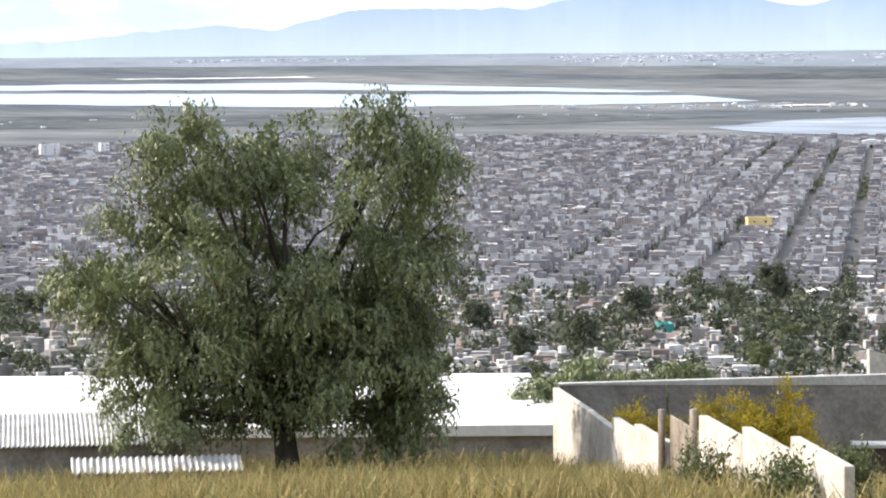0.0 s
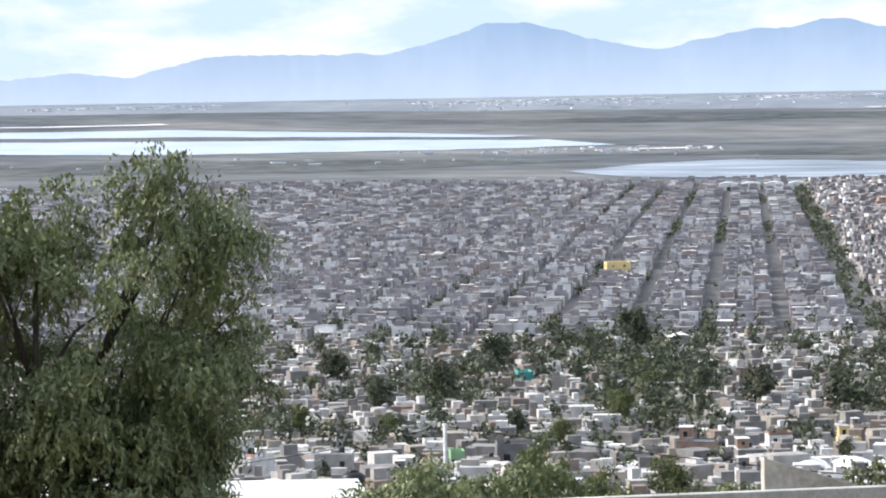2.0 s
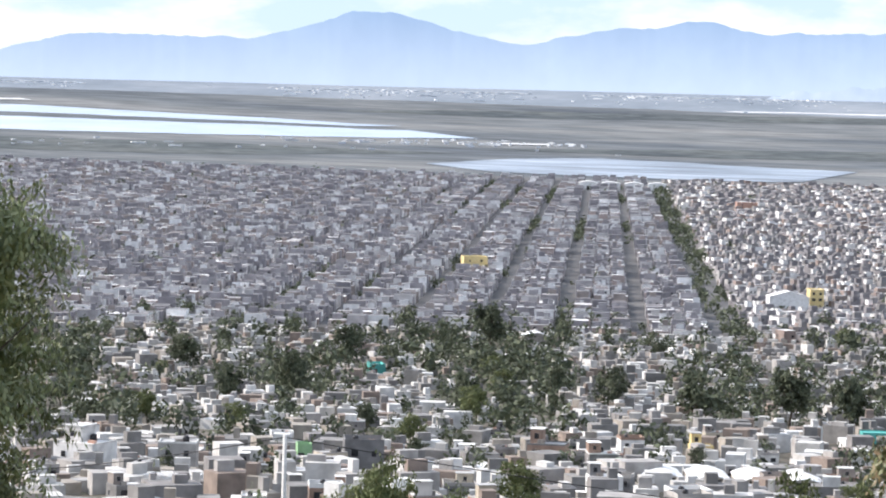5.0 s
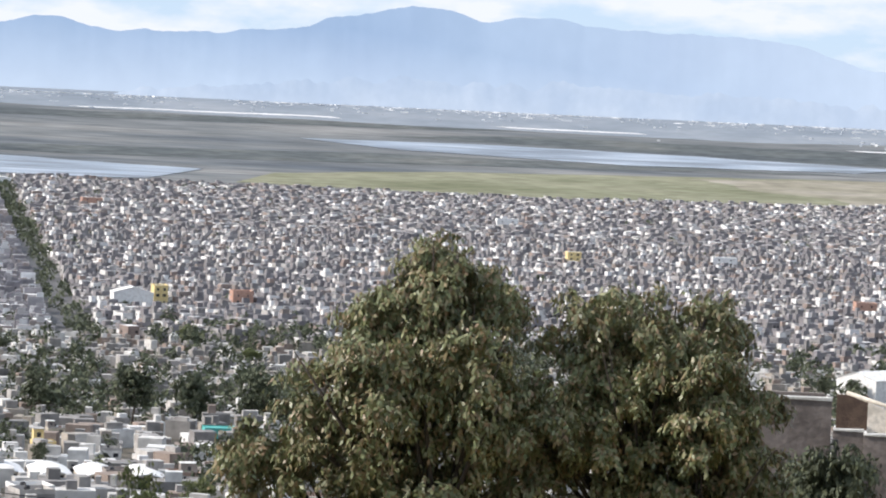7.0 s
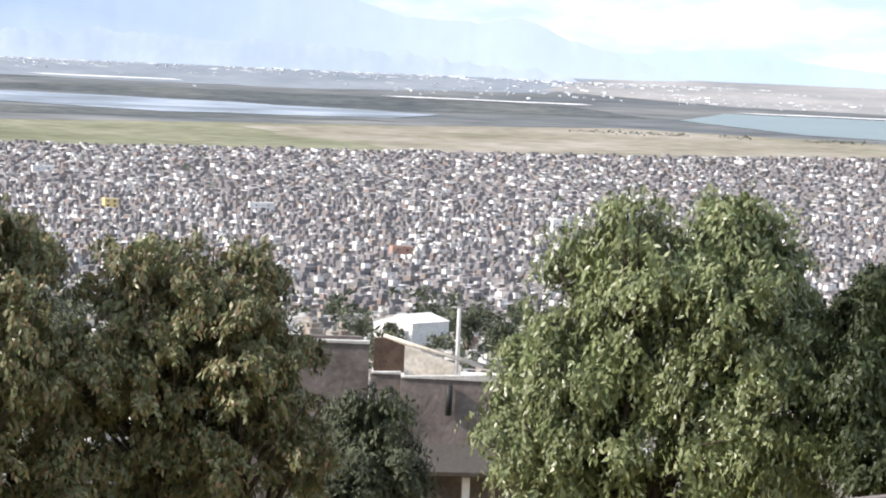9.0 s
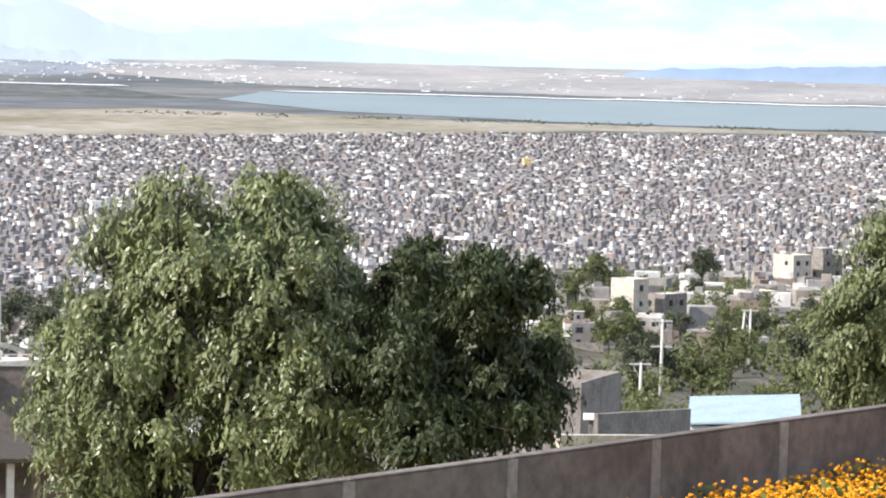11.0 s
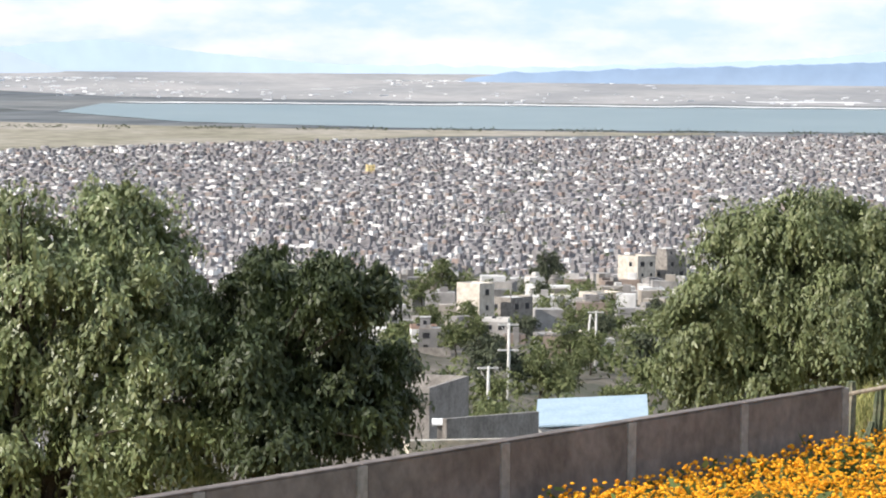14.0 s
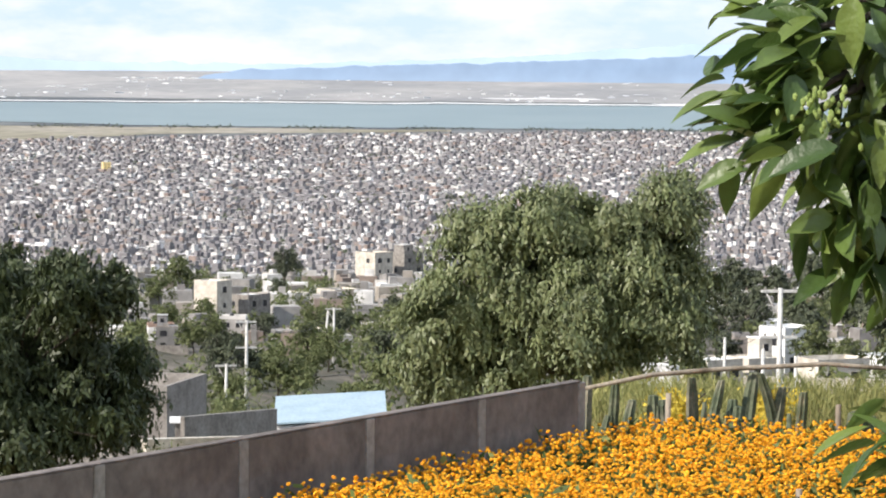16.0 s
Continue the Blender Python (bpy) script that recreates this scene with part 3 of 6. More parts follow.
# ---- trees ----
def leaf_quads(base, out, n_leaf, length, width, droop, gen):
    """Hanging sprays: from each base point a strand that bends down, with leaflets along it. Returns corners of four-cornered leaves."""
    m = len(base)
    s = (np.arange(n_leaf) + 0.5) / n_leaf
    ln = gen.uniform(0.55, 1.25, (m, 1)) * length
    d = out[:, None, :] * (1 - s[None, :, None] * droop) + np.array([0, 0, -1.0]) * (s[None, :, None] * droop)
    d /= np.linalg.norm(d, axis=-1, keepdims=True) + 1e-9
    pts = base[:, None, :] + np.cumsum(d, 1) * (ln / n_leaf)[:, :, None]
    pts = pts.reshape(-1, 3)
    k = len(pts)
    ax = gen.normal(0, 0.48, (k, 3)) + np.array([0, 0, -0.9])
    ax /= np.linalg.norm(ax, axis=1, keepdims=True)
    face = np.repeat(out, n_leaf, 0) * 0.9 + np.array([0, 0, 0.14]) + gen.normal(0, 0.24, (k, 3))
    sd = np.cross(ax, face)
    sd /= np.linalg.norm(sd, axis=1, keepdims=True) + 1e-9
    sc = gen.uniform(0.6, 1.3, (k, 1))
    L, Wd = ax * width[0] * sc, sd * width[1] * 0.5 * sc
    return np.stack([pts, pts + L * 0.45 + Wd, pts + L, pts + L * 0.45 - Wd], 1).reshape(-1, 3)


def crown_mesh(name, lobes, n_strand, mat, seed, n_leaf=9, length=0.55, leaf=(0.13, 0.05), droop=0.75, fill=0.5, subs=6):
    """lobes: (x, y, z, rx, ry, rz). Sprays start in the outer shell of each lobe, in uneven tufts with gaps between them."""
    gen = np.random.default_rng(seed)
    lob = []
    for x, y, z, rx, ry, rz in lobes:  # each clump breaks up into smaller tufted ones
        lob.append((x, y, z, rx * 0.55, ry * 0.55, rz * 0.55))
        for _ in range(subs):
            d = gen.normal(0, 1, 3) + np.array([0, 0, 0.25])
            d /= np.linalg.norm(d)
            k = gen.uniform(0.34, 0.54)
            q = 1 - k * 0.5
            lob.append((x + d[0] * rx * q, y + d[1] * ry * q, z + d[2] * rz * q, rx * k * 0.9, ry * k * 0.9, rz * k * 1.15))
    lob = np.array(lob, float)
    vol = (lob[:, 3] * lob[:, 5])
    cnt = np.maximum(10, (n_strand * vol / vol.sum()).astype(int))
    base, out = [], []
    for (x, y, z, rx, ry, rz), c in zip(lob, cnt):
        tufts = gen.normal(0, 1, (max(6, c // 30), 3))
        tufts /= np.linalg.norm(tufts, axis=1, keepdims=True)
        k = gen.integers(0, len(tufts), c)
        d = tufts[k] + gen.normal(0, 0.23, (c, 3))
        d /= np.linalg.norm(d, axis=1, keepdims=True)
        rad = (1 - fill * gen.random(c) ** 1.5) * (0.8 + 0.38 * gen.random(len(tufts))[k])
        rad = np.where(gen.random(c) < 0.22, gen.uniform(0.2, 0.65, c), rad)  # leaves inside the clump
        base.append(np.array([x, y, z]) + d * rad[:, None] * np.array([rx, ry, rz]))
        o = d * np.array([1, 1, 0.5]) + np.array([0, 0, 0.15])
        out.append(o / np.linalg.norm(o, axis=1, keepdims=True))
    v = leaf_quads(np.concatenate(base), np.concatenate(out), n_leaf, length, leaf, droop, gen)
    return raw_mesh(name, v, np.arange(len(v)).reshape(-1, 4), [mat])


def limbs_mesh(height, lobes, seed, trunk=0.22):
    """Trunk with limbs that bend out to the lobes, tapering."""
    gen = random.Random(seed)
    bms = []
    lows = sorted(l[2] for l in lobes)
    fork = Vector((gen.uniform(-0.3, 0.3), gen.uniform(-0.2, 0.2), min(height * 0.3, max(1.2, lows[0] - 0.2))))
    stem = tube([(0, 0, -0.4), (0.05, 0.02, fork.z * 0.5), fork], [trunk * 1.35, trunk * 1.05, trunk * 0.9], 9)
    full = stem
    for i, (x, y, z, rx, ry, rz) in enumerate(lobes):
        end = Vector((x, y, z + rz * 0.4))
        mid = fork.lerp(end, 0.5) + Vector((gen.uniform(-0.3, 0.3), gen.uniform(-0.3, 0.3), gen.uniform(-0.1, 0.5)))
        q = fork.lerp(end, 0.22) + Vector((gen.uniform(-0.15, 0.15), gen.uniform(-0.15, 0.15), gen.uniform(0.0, 0.3)))
        b = tube([fork, q, mid, mid.lerp(end, 0.6) + Vector((gen.uniform(-0.2, 0.2), 0, 0.1)), end], [trunk * 0.55, trunk * 0.42, trunk * 0.28, trunk * 0.16, trunk * 0.06], 6)
        bms.append(b)
        for _ in range(4):
            e2 = Vector((x + gen.uniform(-1, 1) * rx, y + gen.uniform(-1, 1) * ry, z + gen.uniform(-0.6, 0.9) * rz))
            bms.append(tube([mid, mid.lerp(e2, 0.5) + Vector((0, 0, gen.uniform(0, 0.3))), e2], [trunk * 0.2, trunk * 0.12, trunk * 0.03], 5))
    for b in bms:
        tmp = bpy.data.meshes.new("tmp")
        b.to_mesh(tmp)
        b.free()
        full.from_mesh(tmp)
        bpy.data.meshes.remove(tmp)
    return full


def big_tree(az, r, lobes_px, px, base_px, mat, label, seed, strands=4200, **kw):
    """A tree at heading az and range r. lobes_px: clumps in a flat sketch (across, down, half width, half height), px metres to a unit, base_px the trunk's foot across and the height of the sketch's eye-level line."""
    gen = random.Random(seed)
    foot = polar(az, r, -0.1)
    ob = root("tree", foot, -az, label, "tree")
    lobes = []
    for i, (cx, cy, rx, ry) in enumerate(lobes_px):
        depth = gen.uniform(-0.45, 0.45) * max(l[2] for l in lobes_px) * px * 1.2
        z = HC - (cy - base_px[1]) * px - foot.z
        lobes.append(((cx - base_px[0]) * px, depth, z, rx * px, max(rx, ry) * px, ry * px))
    top = max(l[2] + l[5] for l in lobes)
    part("trunk", limbs_mesh(top, lobes, seed, 0.03 * top), BARK, ob, "dark forked trunk and limbs")
    part("crown", crown_mesh("crown", lobes, strands, mat, seed, **kw), mat, ob, "drooping feathery foliage")
    return ob


def build_big_trees():
    big_tree(-25.8, 45, [(330, 285, 110, 90), (690, 250, 75, 80), (745, 350, 105, 100), (510, 330, 150, 100), (350, 430, 160, 120), (640, 470, 180, 120), (215, 540, 90, 80), (330, 600, 150, 110), (520, 600, 170, 130), (725, 590, 110, 110), (300, 730, 75, 65), (560, 700, 130, 70), (745, 690, 60, 70), (270, 680, 80, 80), (420, 700, 90, 60), (650, 640, 140, 110), (700, 740, 80, 55), (180, 500, 70, 60)], 0.01219, (500, 85), LEAF_PEPPER, "tall feathery pepper tree with a dark forked trunk", 11, 15000, length=0.7)
    big_tree(-1.9, 52, [(370, 480, 60, 60), (340, 560, 110, 80), (440, 600, 110, 90), (250, 680, 120, 80), (450, 720, 150, 110), (150, 780, 110, 80), (330, 800, 150, 90), (540, 800, 90, 110), (70, 860, 70, 70), (300, 930, 220, 100), (560, 940, 120, 90)], 0.0094, (365, 190), LEAF_RUSTY, "dense tree with reddish brown and green leaves", 12, 13500, length=0.4, leaf=(0.125, 0.052))
    big_tree(2.6, 53, [(650, 575, 55, 45), (750, 580, 75, 55), (850, 590, 75, 60), (900, 680, 75, 80), (780, 700, 130, 100), (680, 760, 110, 90), (900, 790, 80, 90), (800, 860, 150, 90), (800, 960, 190, 90), (960, 900, 70, 70), (640, 670, 85, 80), (730, 640, 80, 70), (590, 800, 90, 90)], 0.00958, (800, 200), LEAF_RUSTY, "dense dark tree with brown-tinged leaves", 13, 11500, length=0.4, leaf=(0.125, 0.052))
    big_tree(10.65, 50, [(640, 350, 65, 55), (810, 350, 65, 55), (900, 400, 60, 55), (560, 430, 75, 65), (700, 480, 120, 90), (850, 470, 110, 80), (505, 580, 75, 80), (620, 620, 130, 100), (800, 610, 150, 110), (960, 560, 85, 95), (490, 720, 65, 75), (580, 760, 115, 90), (760, 760, 150, 100), (930, 720, 110, 100), (560, 860, 120, 70), (780, 900, 180, 90)], 0.00904, (690, 85), LEAF_BRIGHT, "large bright green pepper tree with hanging sprays", 14, 16000, length=0.65)
    big_tree(14.3, 49.5, [(1090, 500, 75, 55), (1210, 500, 75, 55), (1150, 590, 120, 75), (1050, 640, 90, 85), (1250, 660, 85, 65), (1130, 710, 150, 65), (1290, 720, 60, 40)], 0.00895, (1035, 110), LEAF_SHADED, "pepper tree coloured dark as in shade, with thin bare lower branches", 15, 11500, length=0.45)
    big_tree(25.3, 62, [(1000, 390, 110, 55), (1150, 380, 75, 50), (860, 430, 75, 45), (900, 500, 110, 75), (1050, 480, 130, 90), (1190, 470, 65, 75), (800, 560, 80, 80), (900, 620, 110, 70), (1030, 590, 100, 75), (1180, 570, 75, 55), (760, 650, 50, 50)], 0.0112, (1010, 130), LEAF_PEPPER, "broad grey-green pepper tree behind the wall", 16, 15000, length=0.75)
    big_tree(33.0, 44, [(1480, 560, 60, 60), (1540, 500, 60, 70), (1560, 600, 80, 60), (1640, 560, 90, 90)], 0.00796, (1590, 130), LEAF_PEPPER, "dark drooping pepper tree at the field's edge", 17, 4000)
    big_tree(5.5, 60, [(1075, 815, 50, 45), (1035, 880, 75, 60), (1115, 890, 70, 60), (1065, 960, 100, 70)], 0.0108, (1070, 190), LEAF_TOWN, "dark bushy tree against a grey house wall", 18, 5200)


build_big_trees()


def town_tree_kit():
    """A few small trees and bushes, placed far below; the rest are copies of these."""
    kit = []
    for k, (h, w, mat, label) in enumerate(((7, 2.6, LEAF_TOWN, "dark green street tree with a rounded crown"), (9, 2.2, LEAF_TOWN, "tall dark green tree between the houses"), (5, 2.8, LEAF_BUSH, "low spreading green tree"), (6, 2.4, LEAF_TOWN, "dark olive tree with an uneven crown"), (8, 3.4, LEAF_BUSH, "broad light green tree"))):
        gen = random.Random(40 + k)
        lobes = [(gen.uniform(-0.6, 0.6) * w, gen.uniform(-0.6, 0.6) * w, h * gen.uniform(0.4, 0.85), w * gen.uniform(0.4, 0.65), w * gen.uniform(0.4, 0.65), h * gen.uniform(0.14, 0.22)) for _ in range(12)]
        ob = root("tree", polar(-30 - 1.2 * k, 900), 0, label, "tree", "town trees")
        part("trunk", limbs_mesh(h, lobes[:4], k, 0.02 * h), BARK, ob)
        part("crown", crown_mesh("crown", lobes, 900, mat, 60 + k, n_leaf=5, length=0.6, leaf=(0.36, 0.19), droop=0.4, fill=0.6, subs=3), mat, ob)
        kit.append(ob)
    return kit


def bush_kit():
    """Finely leaved bushy trees that stand close behind the yard wall."""
    for k, (h, w, mat, label) in enumerate(((3.4, 2.0, LEAF_BRIGHT, "bright yellow-green bushy tree behind the yard wall"), (3.6, 2.0, LEAF_PEPPER, "grey-green bushy tree behind the yard wall"), (5.2, 2.2, LEAF_BUSH, "dark green rounded tree below the yard"))):
        gen = random.Random(140 + k)
        lobes = [(gen.uniform(-0.7, 0.7) * w, gen.uniform(-0.5, 0.5) * w, h * gen.uniform(0.3, 0.85), w * gen.uniform(0.35, 0.55), w * gen.uniform(0.35, 0.55), h * gen.uniform(0.15, 0.24)) for _ in range(10)]
        ob = root("tree", polar(-9.6 + 1.3 * k, 72 + 3 * k), 0, label, "tree", "bushy trees")
        part("trunk", limbs_mesh(h, lobes[:4], 150 + k, 0.02 * h), BARK, ob)
        part("crown", crown_mesh("crown", lobes, 2600, mat, 160 + k, n_leaf=6, length=0.4, leaf=(0.15, 0.065), droop=0.5, fill=0.6, subs=4), mat, ob)
        yield ob


KIT = town_tree_kit() + list(bush_kit())


def plant(kind, az, r, size=1.0, sink=0.2):
    p = polar(az, r, -sink)
    return copy_thing(KIT[kind], Matrix.Translation(p) @ pose(0, 0, 0, 0, 0, rng.uniform(0, 360)) @ Matrix.Scale(size, 4))


# ---- houses on the slope ----
PLASTER = material("house_wall_paint", [(0.22, 0.21, 0.205), (0.38, 0.36, 0.34), (0.18, 0.175, 0.17), (0.62, 0.60, 0.57), (0.25, 0.22, 0.20), (0.31, 0.295, 0.28), (0.44, 0.39, 0.31), (0.2, 0.195, 0.195), (0.70, 0.69, 0.67), (0.30, 0.21, 0.165), (0.27, 0.265, 0.26)], 0.6, 6, 0.9, 0.2, 0.25, pick="step", per_object=True)
# roof concrete in tones raised to stand for sunlight on the slabs
SLAB = material("sunlit_roof_concrete", [(0.36, 0.35, 0.34), (0.60, 0.59, 0.57), (0.44, 0.43, 0.42), (0.72, 0.71, 0.69), (0.40, 0.37, 0.35)], 0.7, 6, 0.85, 0.2, 0.3, pick="step", per_object=True)
GREY_BLOCK = material("grey_block", [(0.17, 0.155, 0.14), (0.25, 0.23, 0.21), (0.31, 0.29, 0.265)], 1.4, 8, 0.95, 0.4, 0.2)
BEIGE_BLOCK = material("pale_rendered_block", [(0.42, 0.38, 0.32), (0.55, 0.50, 0.43), (0.64, 0.60, 0.53)], 1.1, 8, 0.95, 0.4, 0.2)
FIELD_WALL = material("brown_grey_block", [(0.115, 0.098, 0.09), (0.165, 0.142, 0.13), (0.22, 0.19, 0.175)], 0.9, 8, 0.95, 0.5, 0.2)
FIELD_PILLAR = material("pillar_concrete", [(0.24, 0.22, 0.20), (0.32, 0.30, 0.28)], 1.5, 8, 0.95, 0.4, 0.2)
WHITE_ROOF = material("whitewashed_roof", [(0.62, 0.61, 0.59), (0.76, 0.755, 0.74), (0.82, 0.82, 0.81)], 0.9, 8, 0.8, 0.2, 0.08)
CORRUGATED = material("old_corrugated_sheet", [(0.36, 0.35, 0.33), (0.52, 0.51, 0.49), (0.62, 0.61, 0.58)], 1.5, 7, 0.6, 0.0, 0.2)
BLUE_SHEET = material("light_blue_sheet", [(0.30, 0.40, 0.47), (0.37, 0.47, 0.54)], 1.5, 6, 0.5, 0.0, 0.15)
BLACK_PLASTIC = material("black_tank_plastic", [(0.015, 0.015, 0.017), (0.035, 0.035, 0.04)], 3, 4, 0.45)
WOOD = material("weathered_wood", [(0.14, 0.11, 0.08), (0.27, 0.23, 0.18), (0.36, 0.31, 0.25)], 3, 6, 0.9, 0.4, 0.2, stretch=(1, 1, 0.25))
POLE_PAINT = material("pale_pole_concrete", [(0.52, 0.51, 0.49), (0.68, 0.67, 0.64)], 2, 6, 0.8, 0.2, 0.15)
CONCRETE = material("pole_concrete", [(0.40, 0.39, 0.37), (0.55, 0.54, 0.51)], 2, 6, 0.85, 0.2, 0.15)
WIRE = material("dark_wire", [(0.02, 0.02, 0.02), (0.04, 0.04, 0.04)], 2, 2, 0.6)
DARK_BRICK = material("dark_brick", [(0.06, 0.04, 0.03), (0.11, 0.075, 0.055)], 3, 6, 0.9, 0.4, 0.2)
PINK = material("faded_brick", [(0.36, 0.20, 0.15), (0.5, 0.33, 0.26)], 1.5, 6, 0.9, 0.2, 0.2)
PALE_GREEN = material("pale_green_paint", [(0.25, 0.42, 0.22), (0.33, 0.52, 0.3)], 1.5, 6, 0.8, 0.1, 0.15)
TEAL = material("teal_sheet", [(0.08, 0.36, 0.33), (0.12, 0.44, 0.40)], 0.8, 5, 0.6, 0.1, 0.15)
OCHRE = material("yellow_ochre_paint", [(0.62, 0.48, 0.22), (0.72, 0.58, 0.3)], 1.0, 6, 0.85, 0.1, 0.15)


def framed(x0, x1, z0, z1):
    """A box whose front is a raised rim round a sunk panel (second material)."""
    bm = bmesh.new()
    add_box(bm, x0, -0.08, z0, x1, 0.02, z1)
    bm.faces.ensure_lookup_table()
    front = min(bm.faces, key=lambda f: f.calc_center_median().y)
    bmesh.ops.inset_region(bm, faces=[front], thickness=0.09, depth=-0.05)
    front.material_index = 1
    return bm


def window_mesh(w, h):
    """A small window: a frame standing proud, a dark pane set back and a sill; its outer face looks along -y."""
    bm = framed(-w / 2 - 0.08, w / 2 + 0.08, -0.08, h + 0.08)
    me = bpy.data.meshes.new("window")
    bm.to_mesh(me)
    bm.free()
    me.materials.append(CONCRETE), me.materials.append(DARK_GLASS)
    return me


def door_mesh():
    bm = framed(-0.53, 0.53, -0.05, 2.13)
    me = bpy.data.meshes.new("door")
    bm.to_mesh(me)
    bm.free()
    me.materials.append(CONCRETE), me.materials.append(WIRE)
    return me


WINDOWS = [window_mesh(0.9, 0.9), window_mesh(1.3, 1.0), window_mesh(0.55, 0.7)]
DOOR = door_mesh()


def house(place, w, d, storeys, turn, label, wall=None, roof=None, upper=None, seed=0, group="", windows=True, rods=False, annex=False):
    """A flat-roofed block house: walls with a parapet, a roof slab, windows, a door, often a small room on the roof. Faces -y before its turn."""
    gen = random.Random(seed)
    wall, roof = wall or PLASTER, roof or SLAB
    ob = root("house", place, turn, label, "house", group)
    h = storeys * 2.6 + 0.2
    bm = bmesh.new()
    add_box(bm, -w / 2, -d / 2, -2.5, w / 2, d / 2, h)
    part("wall", bm, wall, ob)
    bm = bmesh.new()
    add_box(bm, -w / 2 + 0.15, -d / 2 + 0.15, h, w / 2 - 0.15, d / 2 - 0.15, h + 0.05)
    part("roof", bm, roof, ob, "sunlit concrete roof slab")
    bm = bmesh.new()
    p = gen.choice([0.25, 0.5, 0.8])
    for x0, y0, x1, y1 in ((-w / 2, -d / 2, w / 2, -d / 2 + 0.14), (-w / 2, d / 2 - 0.14, w / 2, d / 2), (-w / 2, -d / 2 + 0.14, -w / 2 + 0.14, d / 2 - 0.14), (w / 2 - 0.14, -d / 2 + 0.14, w / 2, d / 2 - 0.14)):
        add_box(bm, x0, y0, h, x1, y1, h + p)
    part("parapet", bm, wall, ob)
    if upper is None:
        upper = gen.random() < 0.5
    if upper:
        uw, ud, ux = w * gen.uniform(0.3, 0.55), d * gen.uniform(0.35, 0.6), gen.choice([-1, 1])
        bm = bmesh.new()
        x0 = (-w / 2 + 0.2) if ux < 0 else (w / 2 - 0.2 - uw)
        add_box(bm, x0, d / 2 - ud - 0.2, h, x0 + uw, d / 2 - 0.2, h + 2.3)
        add_box(bm, x0 - 0.15, d / 2 - ud - 0.35, h + 2.3, x0 + uw + 0.15, d / 2 - 0.05, h + 2.42, None, 1)
        part("roof_room", bm, [wall, roof], ob)
        k = part("window", WINDOWS[2], None, ob)
        k.location = (x0 + uw / 2, d / 2 - ud - 0.2, h + 0.9)
    if windows:
        for s in range(storeys):
            n = 2 if w > 5 else 1
            for i in range(n):
                if s == 0 and i == 0:
                    k = part("door", DOOR, None, ob, "dark metal door")
                    k.location = (-w * 0.25, -d / 2, 0)
                else:
                    k = part("window", gen.choice(WINDOWS), None, ob)
                    k.location = (w * (0.24 if i else -0.24) if n > 1 else 0, -d / 2, s * 2.6 + 1.0)
            if gen.random() < 0.7:
                k = part("window", gen.choice(WINDOWS), None, ob)
                k.location, k.rotation_euler = (-w / 2, gen.uniform(-0.2, 0.2) * d, s * 2.6 + 1.0), (0, 0, radians(-90))
    if annex:
        for k in range(gen.choice([1, 2])):
            side = gen.choice([-1, 1])
            aw, ad, ah = gen.uniform(1.2, 2.6), d * gen.uniform(0.4, 0.9), gen.uniform(1.9, 2.7)
            bm = bmesh.new()
            x0 = w / 2 + 0.02 if side > 0 else -w / 2 - 0.02 - aw
            y0 = -d / 2 + gen.uniform(0, d - ad)
            if k == 0:
                add_box(bm, x0, y0, -2, x0 + aw, y0 + ad, ah)
                add_box(bm, x0 - 0.12, y0 - 0.15, ah, x0 + aw + 0.12, y0 + ad + 0.15, ah + 0.08, None, 1)
                part("annex", bm, [GREY_BLOCK if gen.random() < 0.6 else wall, roof], ob, "low lean-to room")
            else:
                add_box(bm, -w / 2 - 1.5, -d / 2 - 2.2, -2, w / 2 + 0.8, -d / 2 - 2.05, gen.uniform(1.2, 2.0))
                part("yard_wall", bm, GREY_BLOCK, ob, "low grey block yard wall")
        if gen.random() < 0.6:
            x, y = gen.uniform(-0.3, 0.3) * w, gen.uniform(-0.3, 0.3) * d
            part("roof_tank", tube([(x, y, h + 0.05), (x, y, h + 0.9), (x, y, h + 1.1)], [0.5, 0.5, 0.3], 10), BLACK_PLASTIC, ob, "black plastic water tank")
        bm = bmesh.new()
        x, y = gen.uniform(-0.35, 0.2) * w, gen.uniform(-0.35, 0.2) * d
        add_box(bm, x, y, h + 0.05, x + gen.uniform(0.5, 1.3), y + gen.uniform(0.4, 1.0), h + gen.uniform(0.4, 0.9))
        part("roof_box", bm, PINK if gen.random() < 0.5 else GREY_BLOCK, ob)
    if rods:
        for x in (-w / 2 + 0.2, w / 2 - 0.2):
            part("column_stub", tube([(x, -d / 2 + 0.2, h), (x, -d / 2 + 0.2, h + 1.6)], [0.12, 0.12], 5), GREY_BLOCK, ob)
    return ob


def water_tank(place, r=0.55, h=1.2, mat=None, label="black plastic water tank on a roof"):
    ob = root("water_tank", place, 0, label, "water tank")
    rib = tube([(0, 0, 0), (0, 0, 0.05 * h), (0, 0, 0.3 * h), (0, 0, 0.33 * h), (0, 0, 0.55 * h), (0, 0, 0.58 * h), (0, 0, 0.82 * h), (0, 0, 0.93 * h)], [r * 0.95, r, r, r * 0.95, r * 0.95, r, r, r * 0.55], 16)
    part("body", rib, mat or BLACK_PLASTIC, ob)
    part("lid", tube([(0, 0, 0.93 * h), (0, 0, 0.96 * h), (0, 0, h)], [r * 0.42, r * 0.42, r * 0.3], 12), mat or BLACK_PLASTIC, ob)
    return ob


TAKEN = []


CELLS = {}


